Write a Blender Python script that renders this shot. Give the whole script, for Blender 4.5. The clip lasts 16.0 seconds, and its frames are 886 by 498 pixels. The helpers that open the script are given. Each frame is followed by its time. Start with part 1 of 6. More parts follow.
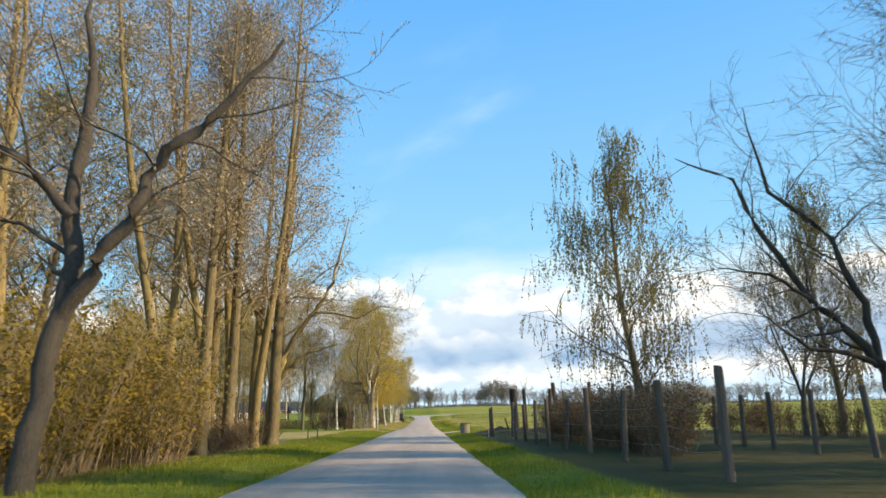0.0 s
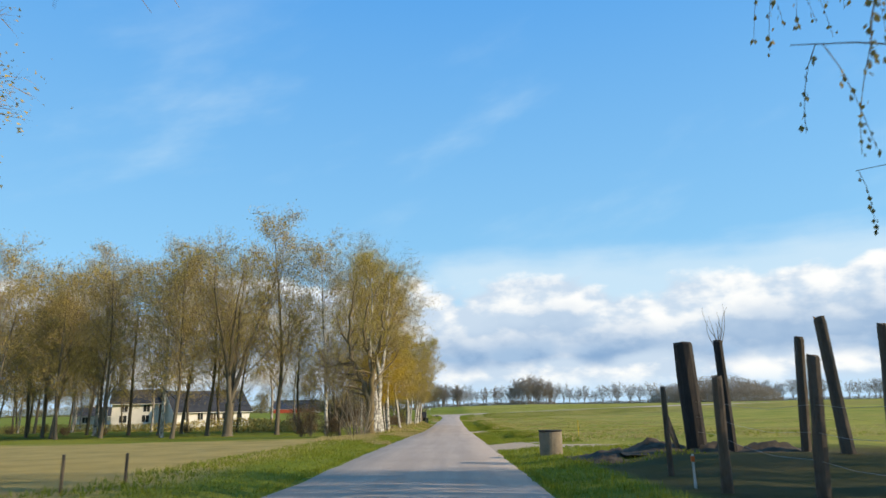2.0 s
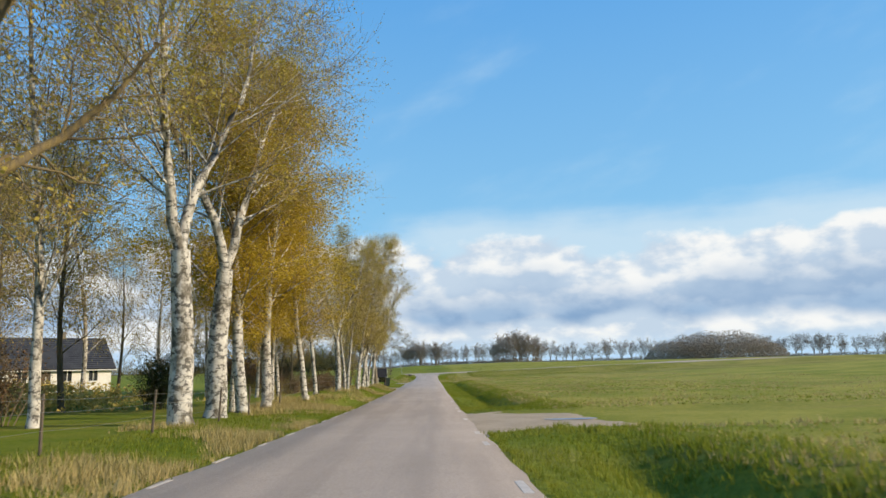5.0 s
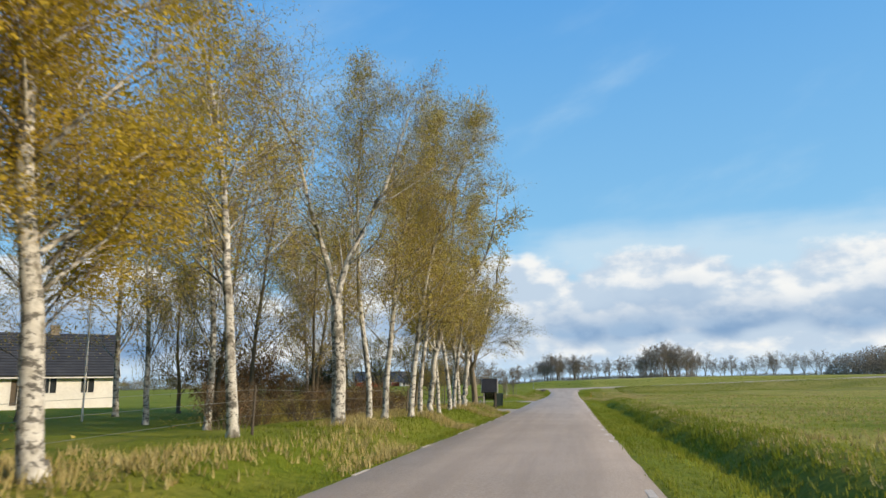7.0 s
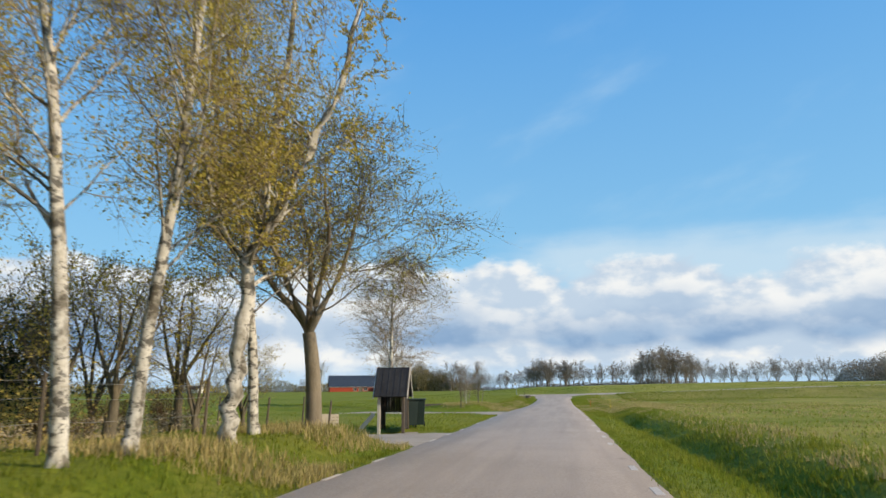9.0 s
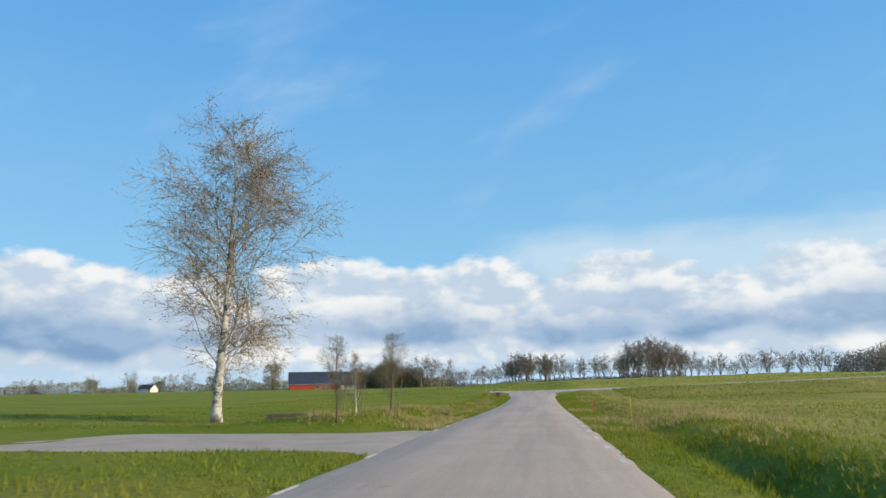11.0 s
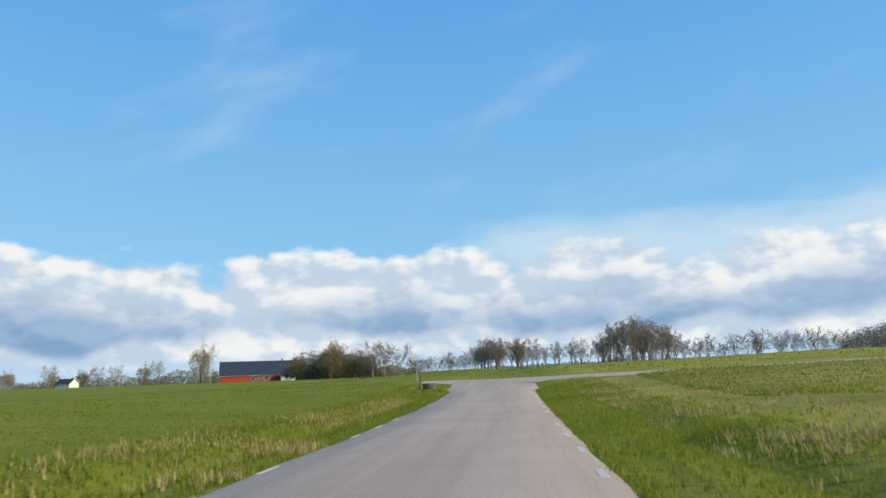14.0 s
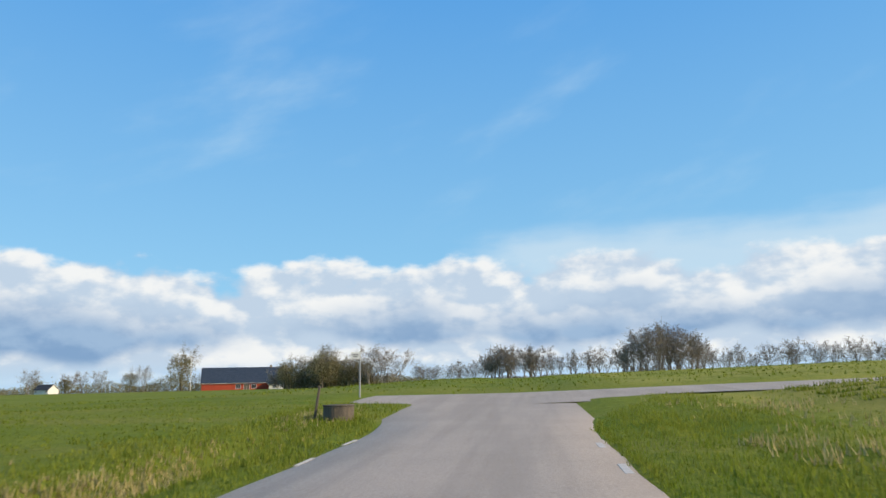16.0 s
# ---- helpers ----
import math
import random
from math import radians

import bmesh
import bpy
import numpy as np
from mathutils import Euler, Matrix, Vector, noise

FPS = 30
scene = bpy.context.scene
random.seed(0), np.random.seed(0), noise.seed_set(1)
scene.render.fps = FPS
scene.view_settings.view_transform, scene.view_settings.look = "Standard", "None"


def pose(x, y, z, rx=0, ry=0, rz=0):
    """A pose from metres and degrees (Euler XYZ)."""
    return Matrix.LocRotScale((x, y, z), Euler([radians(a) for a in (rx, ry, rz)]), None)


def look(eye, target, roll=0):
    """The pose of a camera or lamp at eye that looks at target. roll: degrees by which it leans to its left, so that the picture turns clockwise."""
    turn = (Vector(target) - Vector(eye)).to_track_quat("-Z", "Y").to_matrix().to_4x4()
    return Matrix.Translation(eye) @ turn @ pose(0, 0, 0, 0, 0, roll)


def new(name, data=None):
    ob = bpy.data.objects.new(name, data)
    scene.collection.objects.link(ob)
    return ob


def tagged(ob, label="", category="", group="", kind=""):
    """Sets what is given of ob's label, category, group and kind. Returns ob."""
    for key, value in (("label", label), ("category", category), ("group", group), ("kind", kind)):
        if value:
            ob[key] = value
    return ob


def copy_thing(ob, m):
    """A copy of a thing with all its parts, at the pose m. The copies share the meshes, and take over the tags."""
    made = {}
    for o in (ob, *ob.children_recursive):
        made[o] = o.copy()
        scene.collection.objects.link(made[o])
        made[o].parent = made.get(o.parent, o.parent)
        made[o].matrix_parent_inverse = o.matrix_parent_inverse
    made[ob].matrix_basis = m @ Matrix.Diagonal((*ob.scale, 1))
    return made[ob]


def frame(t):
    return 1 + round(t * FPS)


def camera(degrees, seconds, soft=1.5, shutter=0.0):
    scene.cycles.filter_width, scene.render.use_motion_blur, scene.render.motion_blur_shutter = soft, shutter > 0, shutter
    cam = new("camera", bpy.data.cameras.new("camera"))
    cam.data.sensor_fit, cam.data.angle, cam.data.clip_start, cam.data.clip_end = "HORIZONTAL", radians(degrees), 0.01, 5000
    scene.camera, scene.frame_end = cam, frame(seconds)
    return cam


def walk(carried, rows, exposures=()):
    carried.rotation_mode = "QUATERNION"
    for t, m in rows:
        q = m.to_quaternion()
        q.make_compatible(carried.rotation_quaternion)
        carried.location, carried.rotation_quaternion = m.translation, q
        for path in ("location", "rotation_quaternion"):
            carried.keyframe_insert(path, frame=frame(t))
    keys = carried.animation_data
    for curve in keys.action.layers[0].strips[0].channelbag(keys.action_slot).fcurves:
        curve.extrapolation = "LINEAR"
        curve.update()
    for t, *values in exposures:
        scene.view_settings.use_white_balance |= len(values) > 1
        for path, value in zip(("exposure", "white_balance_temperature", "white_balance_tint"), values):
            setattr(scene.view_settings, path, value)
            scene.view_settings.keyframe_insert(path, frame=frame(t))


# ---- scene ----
cam = camera(64.9, 16.0, shutter=0.12)
PATH = [
    (0.0, (0.656, -10.823, 2.204), (0.941, -1.076, 4.419), -1.04),
    (0.5, (0.754, -2.284, 2.157), (0.769, 7.480, 4.316), -0.75),
    (1.0, (0.793, 6.048, 2.045), (0.613, 15.807, 4.218), -0.42),
    (1.5, (0.723, 13.959, 1.954), (0.495, 23.710, 4.156), -0.77),
    (2.0, (0.603, 21.564, 1.758), (0.500, 31.315, 3.971), -1.11),
    (2.5, (0.525, 28.897, 1.587), (0.615, 38.659, 3.750), -1.37),
    (3.0, (0.612, 36.716, 1.455), (0.844, 46.479, 3.603), -2.17),
    (3.5, (0.746, 44.793, 1.386), (0.951, 54.591, 3.376), -2.80),
    (4.0, (0.833, 52.839, 1.307), (1.476, 62.687, 2.918), -1.59),
    (4.5, (0.909, 60.911, 1.168), (1.791, 70.741, 2.781), -1.55),
    (5.0, (1.011, 68.924, 1.054), (1.201, 78.783, 2.714), -1.42),
    (5.2, (1.020, 72.100, 1.012), (0.853, 81.956, 2.692), -1.40),
    (7.3, (1.073, 103.730, 0.503), (-0.669, 113.398, 2.423), -0.90),
    (7.5, (1.073, 106.572, 0.451), (-0.548, 116.256, 2.347), -0.96),
    (8.0, (1.007, 113.682, 0.314), (-0.486, 123.370, 2.289), -1.18),
    (8.5, (0.946, 120.806, 0.192), (-0.557, 130.485, 2.206), -0.89),
    (9.0, (0.899, 127.919, 0.134), (-0.694, 137.588, 2.128), -0.50),
    (9.5, (0.861, 135.020, 0.073), (-0.662, 144.696, 2.090), -0.39),
    (9.7, (0.848, 137.850, 0.064), (-0.642, 147.530, 2.079), -0.45),
    (11.8, (0.664, 166.940, 0.034), (-0.582, 176.678, 1.934), -1.35),
    (12.0, (0.664, 169.779, 0.028), (-0.577, 179.519, 1.923), -1.37),
    (12.5, (0.699, 176.891, -0.002), (-0.561, 186.630, 1.886), -1.10),
    (13.0, (0.800, 184.133, -0.024), (-0.368, 193.883, 1.866), -1.30),
    (13.5, (0.944, 191.375, -0.127), (-0.094, 201.149, 1.719), -1.70),
    (14.0, (1.013, 198.446, -0.268), (0.102, 208.242, 1.521), -2.00),
    (14.5, (0.998, 205.282, -0.413), (-0.011, 215.070, 1.370), -1.72),
    (15.0, (0.945, 211.878, -0.400), (-0.138, 221.660, 1.376), -1.44),
    (15.5, (0.863, 218.359, -0.349), (-0.260, 228.140, 1.403), -1.17),
    (16.0, (0.788, 224.820, -0.285), (-0.300, 234.571, 1.645), -1.34),
]
walk(cam, [(t, look(eye, target, roll)) for t, eye, target, roll in PATH],
     exposures=((0.0, 0.42, 7800, 10), (1.0, 0.24, 7600, 10), (2.0, 0.1, 7300, 10), (3.0, 0.05, 7300, 10), (5.0, 0.0, 7300, 10), (16.0, -0.05, 7200, 10)))

# ---- sky, sun ----
SUN_AZ, SUN_EL = radians(102), radians(27)      # clockwise from the road's direction, and height


def links(tree, *pairs):
    for a, b in pairs:
        tree.links.new(a, b)


def math_node(tree, op, a, b=None, clamp=False):
    n = tree.nodes.new("ShaderNodeMath")
    n.operation, n.use_clamp = op, clamp
    for i, v in enumerate((a, b)):
        if v is None:
            continue
        if isinstance(v, (int, float)):
            n.inputs[i].default_value = v
        else:
            tree.links.new(v, n.inputs[i])
    return n.outputs[0]


def ramp(tree, fac, lo, hi, smooth=True):
    n = tree.nodes.new("ShaderNodeMapRange")
    n.interpolation_type = "SMOOTHSTEP" if smooth else "LINEAR"
    n.inputs[1].default_value, n.inputs[2].default_value = lo, hi
    tree.links.new(fac, n.inputs[0])
    return n.outputs[0]


def mixed(tree, fac, a, b, mode="MIX"):
    n = tree.nodes.new("ShaderNodeMix")
    n.data_type, n.blend_type = "RGBA", mode
    for sock, v in ((n.inputs[0], fac), (n.inputs[6], a), (n.inputs[7], b)):
        if isinstance(v, tuple):
            sock.default_value = (*v, 1)
        elif isinstance(v, (int, float)):
            sock.default_value = v
        else:
            tree.links.new(v, sock)
    return n.outputs[2]


def noise_node(tree, vec, scale, detail=4, rough=0.5, dims="3D"):
    n = tree.nodes.new("ShaderNodeTexNoise")
    n.noise_dimensions = dims
    n.inputs["Scale"].default_value, n.inputs["Detail"].default_value, n.inputs["Roughness"].default_value = scale, detail, rough
    if vec is not None:
        tree.links.new(vec, n.inputs["Vector"])
    return n.outputs[0]


def combine(tree, x, y, z=0.0):
    n = tree.nodes.new("ShaderNodeCombineXYZ")
    for i, v in enumerate((x, y, z)):
        if isinstance(v, (int, float)):
            n.inputs[i].default_value = v
        else:
            tree.links.new(v, n.inputs[i])
    return n.outputs[0]


def make_sky():
    world = bpy.data.worlds.new("sky")
    scene.world = world
    world.use_nodes = True
    w = world.node_tree
    w.nodes.clear()
    sky = w.nodes.new("ShaderNodeTexSky")
    sky.sky_type, sky.sun_disc = "NISHITA", False
    sky.sun_elevation, sky.sun_rotation = SUN_EL, SUN_AZ
    sky.air_density, sky.dust_density, sky.ozone_density = 1.0, 0.35, 2.2
    dim = w.nodes.new("ShaderNodeVectorMath")
    dim.operation = "SCALE"
    dim.inputs["Scale"].default_value = 0.125
    links(w, (sky.outputs[0], dim.inputs[0]))
    co = w.nodes.new("ShaderNodeTexCoord")
    sep = w.nodes.new("ShaderNodeSeparateXYZ")
    links(w, (co.outputs["Generated"], sep.inputs[0]))
    el = math_node(w, "MULTIPLY", math_node(w, "ARCSINE", sep.outputs[2]), 57.2958)
    az = math_node(w, "MULTIPLY", math_node(w, "ARCTAN2", sep.outputs[0], sep.outputs[1]), 57.2958)
    def field(ka, ke, seed, detail, rough, da=0.0, de=0.0):
        return noise_node(w, combine(w, math_node(w, "MULTIPLY", math_node(w, "ADD", az, da), ka), math_node(w, "MULTIPLY", math_node(w, "ADD", el, de), ke), seed), 1.0, detail, rough)

    def centred(v, k):
        return math_node(w, "MULTIPLY", math_node(w, "SUBTRACT", v, 0.5), k)

    # heaps of cloud low over the land: a lumpy upper edge at about ten degrees, each heap lit from the sun's side
    lump = field(0.105, 0.10, 3.1, 3, 0.45)
    fine = field(0.21, 0.36, 7.7, 5, 0.5)
    fine_lit = field(0.21, 0.36, 7.7, 5, 0.5, 0.8, 1.0)
    edge = math_node(w, "ADD", centred(lump, 6.5), centred(fine, 6.0))
    depth = math_node(w, "SUBTRACT", math_node(w, "ADD", edge, 9.7), el)
    heap = ramp(w, depth, -0.3, 0.9)
    relief = ramp(w, math_node(w, "SUBTRACT", fine, fine_lit), -0.10, 0.13)
    under = math_node(w, "MULTIPLY", ramp(w, math_node(w, "SUBTRACT", math_node(w, "ADD", 7.8, math_node(w, "ADD", centred(lump, 6.0), centred(fine, 4.0))), el), 0.2, 4.6),
                      ramp(w, math_node(w, "ADD", el, math_node(w, "ADD", centred(fine, 2.0), centred(lump, 5.0))), 2.6, 4.0))
    white = mixed(w, relief, (0.52, 0.68, 0.90), (0.88, 0.95, 1.04))
    cloud = mixed(w, under, white, mixed(w, relief, (0.22, 0.39, 0.67), (0.33, 0.51, 0.78)))
    cloud = mixed(w, ramp(w, el, 2.6, 0.4), cloud, (0.48, 0.72, 1.0))
    # a smooth sheet of high cloud that thickens clockwise, and thin streaks above
    sheet_n = field(0.05, 0.32, 1.3, 5, 0.5)
    sheet = math_node(w, "MULTIPLY", ramp(w, math_node(w, "SUBTRACT", math_node(w, "ADD", 12.6, math_node(w, "ADD", centred(sheet_n, 4.0), centred(fine, 2.0))), el), -0.4, 2.4), ramp(w, math_node(w, "ADD", az, math_node(w, "ADD", math_node(w, "MULTIPLY", sheet_n, 12.0), centred(fine, 8.0))), 1.0, 9.0))
    slant = math_node(w, "SUBTRACT", el, math_node(w, "MULTIPLY", az, 0.30))
    streak_n = noise_node(w, combine(w, math_node(w, "MULTIPLY", az, 0.035), math_node(w, "MULTIPLY", slant, 0.085), 5.6), 1.0, 7, 0.55)
    streak = math_node(w, "MULTIPLY", ramp(w, streak_n, 0.50, 0.80), math_node(w, "MULTIPLY", ramp(w, el, 11.0, 16.0), math_node(w, "ADD", math_node(w, "MULTIPLY", ramp(w, el, 34.0, 20.0), 0.5), 0.12)))
    blue = mixed(w, 0.8, dim.outputs[0], mixed(w, ramp(w, el, 4.0, 34.0, False), (0.27, 0.67, 1.06), (0.075, 0.40, 1.0)))
    col = mixed(w, streak, blue, (0.66, 0.86, 1.02))
    col = mixed(w, math_node(w, "MULTIPLY", sheet, 0.66), col, (0.64, 0.82, 1.0))
    col = mixed(w, heap, col, cloud)
    back = w.nodes.new("ShaderNodeBackground")
    back.inputs["Strength"].default_value = 1.0
    out = w.nodes.new("ShaderNodeOutputWorld")
    links(w, (col, back.inputs["Color"]), (back.outputs[0], out.inputs[0]))


make_sky()
sun = new("sun", bpy.data.lights.new("sun", "SUN"))
sun.data.energy, sun.data.angle, sun.data.color = 5.0, radians(0.6), (1.0, 0.86, 0.66)
toward = Vector((math.sin(SUN_AZ) * math.cos(SUN_EL), math.cos(SUN_AZ) * math.cos(SUN_EL), math.sin(SUN_EL)))
sun.matrix_world = look(toward * 300, (0, 0, 0))

# ---- materials ----
def material(name, colours, scale=4.0, rough=0.85, bump=0.3, bump_scale=40.0, fine=None, metal=0.0, stretch=(1, 1, 1), vary=0.0, through_light=0.0, coords="Object", island=False):
    """A surface whose colour wanders between two or three colours at two scales, with a fine relief."""
    m = bpy.data.materials.new(name)
    m.use_nodes = True
    t = m.node_tree
    b = t.nodes["Principled BSDF"]
    co = t.nodes.new("ShaderNodeTexCoord")
    mp = t.nodes.new("ShaderNodeMapping")
    mp.inputs["Scale"].default_value = stretch
    links(t, (co.outputs[coords], mp.inputs[0]))
    v = mp.outputs[0]
    big = ramp(t, noise_node(t, v, scale, 5, 0.6), 0.32, 0.68)
    small = ramp(t, noise_node(t, v, fine or scale * 9, 4, 0.6), 0.3, 0.7)
    col = mixed(t, big, colours[0], colours[1])
    third = colours[2] if len(colours) > 2 else tuple(c * 0.72 for c in colours[0])
    col = mixed(t, math_node(t, "MULTIPLY", small, 0.5), col, third)
    if vary:
        info = t.nodes.new("ShaderNodeNewGeometry" if island else "ShaderNodeObjectInfo")
        rnd = info.outputs["Random Per Island"] if island else info.outputs["Random"]
        hsv = t.nodes.new("ShaderNodeHueSaturation")
        links(t, (math_node(t, "ADD", math_node(t, "MULTIPLY", rnd, vary), 1 - vary / 2), hsv.inputs["Value"]), (col, hsv.inputs["Color"]))
        col = hsv.outputs[0]
    links(t, (col, b.inputs["Base Color"]))
    b.inputs["Roughness"].default_value, b.inputs["Metallic"].default_value = rough, metal
    b.inputs["Specular IOR Level"].default_value = 0.3
    if bump:
        bn = t.nodes.new("ShaderNodeBump")
        bn.inputs["Strength"].default_value, bn.inputs["Distance"].default_value = bump, 0.03
        links(t, (noise_node(t, v, bump_scale, 5, 0.6), bn.inputs["Height"]), (bn.outputs[0], b.inputs["Normal"]))
    if through_light:
        tr = t.nodes.new("ShaderNodeBsdfTranslucent")
        mx = t.nodes.new("ShaderNodeMixShader")
        mx.inputs[0].default_value = through_light
        links(t, (col, tr.inputs[0]), (b.outputs[0], mx.inputs[1]), (tr.outputs[0], mx.inputs[2]), (mx.outputs[0], t.nodes["Material Output"].inputs[0]))
    return m


def birch_bark():
    m = material("birch_bark", ((0.58, 0.55, 0.49), (0.34, 0.31, 0.26), (0.72, 0.70, 0.64)), 1.5, 0.8, 0.35, 30, fine=9)
    t = m.node_tree
    b = t.nodes["Principled BSDF"]
    base = b.inputs["Base Color"].links[0].from_socket
    co = t.nodes.new("ShaderNodeTexCoord")
    mp = t.nodes.new("ShaderNodeMapping")
    mp.inputs["Scale"].default_value = (3.4, 3.4, 4.4)
    links(t, (co.outputs["Object"], mp.inputs[0]))
    dark = ramp(t, noise_node(t, mp.outputs[0], 1.0, 5, 0.75), 0.50, 0.57)
    mp2 = t.nodes.new("ShaderNodeMapping")
    mp2.inputs["Scale"].default_value = (1.2, 1.2, 0.7)
    links(t, (co.outputs["Object"], mp2.inputs[0]))
    patch = ramp(t, noise_node(t, mp2.outputs[0], 1.0, 4, 0.7), 0.47, 0.60)
    col = mixed(t, math_node(t, "MULTIPLY", dark, 0.85), base, (0.05, 0.045, 0.04))
    col = mixed(t, math_node(t, "MULTIPLY", patch, 0.8), col, (0.09, 0.075, 0.05))
    links(t, (col, b.inputs["Base Color"]))
    return m


def road_surface():
    m = material("worn_asphalt", ((0.39, 0.31, 0.25), (0.33, 0.265, 0.21), (0.56, 0.46, 0.38)), 0.35, 0.9, 0.6, 40, fine=26)
    t = m.node_tree
    b = t.nodes["Principled BSDF"]
    base = b.inputs["Base Color"].links[0].from_socket
    co = t.nodes.new("ShaderNodeTexCoord")
    mp = t.nodes.new("ShaderNodeMapping")
    mp.inputs["Scale"].default_value = (1.1, 0.05, 1)
    links(t, (co.outputs["Object"], mp.inputs[0]))
    lane = ramp(t, noise_node(t, mp.outputs[0], 1.3, 4, 0.6), 0.40, 0.66)
    col = mixed(t, math_node(t, "MULTIPLY", lane, 0.45), base, (0.29, 0.235, 0.19))
    spots = ramp(t, noise_node(t, co.outputs["Object"], 0.55, 6, 0.7), 0.66, 0.72)
    col = mixed(t, math_node(t, "MULTIPLY", spots, 0.5), col, (0.12, 0.105, 0.095))
    links(t, (col, b.inputs["Base Color"]))
    return m


def ground_surface():
    """Grassland: fresh green crop, paler dry sward and worn earth, in patches of several sizes; the yard's earth has
    tree shade painted in.
    """
    m = bpy.data.materials.new("grassland")
    m.use_nodes = True
    t = m.node_tree
    b = t.nodes["Principled BSDF"]
    co = t.nodes.new("ShaderNodeTexCoord")
    v = co.outputs["Object"]
    broad = ramp(t, noise_node(t, v, 0.03, 5, 0.6), 0.36, 0.64)
    mid = ramp(t, noise_node(t, v, 0.35, 6, 0.65), 0.34, 0.68)
    fine = ramp(t, noise_node(t, v, 6.0, 5, 0.7), 0.3, 0.72)
    mp = t.nodes.new("ShaderNodeMapping")
    mp.inputs["Scale"].default_value = (0.02, 0.25, 1)
    mp.inputs["Rotation"].default_value = (0, 0, radians(-8))
    links(t, (v, mp.inputs[0]))
    band = ramp(t, noise_node(t, mp.outputs[0], 1.0, 4, 0.6), 0.44, 0.66)
    col = mixed(t, broad, (0.125, 0.175, 0.012), (0.185, 0.215, 0.02))
    col = mixed(t, math_node(t, "MULTIPLY", mid, 0.6), col, (0.25, 0.25, 0.04))
    col = mixed(t, math_node(t, "MULTIPLY", band, 0.55), col, (0.29, 0.25, 0.06))
    col = mixed(t, math_node(t, "MULTIPLY", fine, 0.6), col, (0.055, 0.095, 0.007))
    sepm = t.nodes.new("ShaderNodeSeparateXYZ")
    links(t, (v, sepm.inputs[0]))
    meadow = math_node(t, "MULTIPLY", ramp(t, sepm.outputs[0], 4.5, 8.0), ramp(t, noise_node(t, v, 0.11, 6, 0.65), 0.30, 0.66))
    col = mixed(t, math_node(t, "MULTIPLY", meadow, 0.8), col, mixed(t, fine, (0.42, 0.35, 0.085), (0.27, 0.255, 0.045)))
    soil_m = math_node(t, "MULTIPLY", ramp(t, sepm.outputs[0], 9.0, 16.0), ramp(t, noise_node(t, mp.outputs[0], 2.3, 5, 0.7), 0.56, 0.68))
    col = mixed(t, math_node(t, "MULTIPLY", soil_m, 0.55), col, (0.27, 0.19, 0.075))
    # mown dry grass and leaf litter on the plots by the houses
    sep = t.nodes.new("ShaderNodeSeparateXYZ")
    links(t, (v, sep.inputs[0]))
    wob = math_node(t, "MULTIPLY", math_node(t, "SUBTRACT", noise_node(t, v, 0.12, 4, 0.6), 0.5), 16.0)
    plot = math_node(t, "MULTIPLY", ramp(t, math_node(t, "ADD", sep.outputs[0], math_node(t, "MULTIPLY", wob, 0.2)), -4.6, -6.4),
                     math_node(t, "MULTIPLY", ramp(t, math_node(t, "ADD", sep.outputs[1], wob), 76.0, 68.0), ramp(t, math_node(t, "ADD", sep.outputs[1], wob), 28.0, 34.0)))
    col = mixed(t, math_node(t, "MULTIPLY", plot, 0.8), col, mixed(t, mid, (0.44, 0.32, 0.13), (0.30, 0.22, 0.09)))
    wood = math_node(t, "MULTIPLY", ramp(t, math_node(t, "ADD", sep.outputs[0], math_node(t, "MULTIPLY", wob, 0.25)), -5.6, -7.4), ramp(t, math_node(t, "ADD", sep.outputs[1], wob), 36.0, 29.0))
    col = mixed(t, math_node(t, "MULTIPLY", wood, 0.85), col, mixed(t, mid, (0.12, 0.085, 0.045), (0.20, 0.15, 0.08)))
    # yard earth, its brown painted nearly black for the shade under the trees
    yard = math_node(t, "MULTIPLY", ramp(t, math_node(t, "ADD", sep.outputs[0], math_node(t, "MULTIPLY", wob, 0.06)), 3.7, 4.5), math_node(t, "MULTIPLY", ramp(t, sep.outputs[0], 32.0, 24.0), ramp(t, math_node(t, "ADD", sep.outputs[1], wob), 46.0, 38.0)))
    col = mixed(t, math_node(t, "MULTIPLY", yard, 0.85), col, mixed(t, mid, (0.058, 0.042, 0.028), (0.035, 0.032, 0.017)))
    # bare soil with young rows in the field by the crossing
    soil = math_node(t, "MULTIPLY", math_node(t, "MULTIPLY", ramp(t, sep.outputs[0], 7.0, 11.0), ramp(t, sep.outputs[1], 212.0, 227.0)), math_node(t, "MULTIPLY", ramp(t, sep.outputs[1], 254.0, 251.0), ramp(t, noise_node(t, v, 0.16, 4, 0.6), 0.30, 0.48)))
    col = mixed(t, math_node(t, "MULTIPLY", soil, 0.4), col, (0.20, 0.15, 0.055))
    links(t, (col, b.inputs["Base Color"]))
    b.inputs["Roughness"].default_value = 0.95
    b.inputs["Specular IOR Level"].default_value = 0.1
    bn = t.nodes.new("ShaderNodeBump")
    bn.inputs["Strength"].default_value, bn.inputs["Distance"].default_value = 0.8, 0.12
    links(t, (noise_node(t, v, 3.0, 8, 0.75), bn.inputs["Height"]), (bn.outputs[0], b.inputs["Normal"]))
    return m


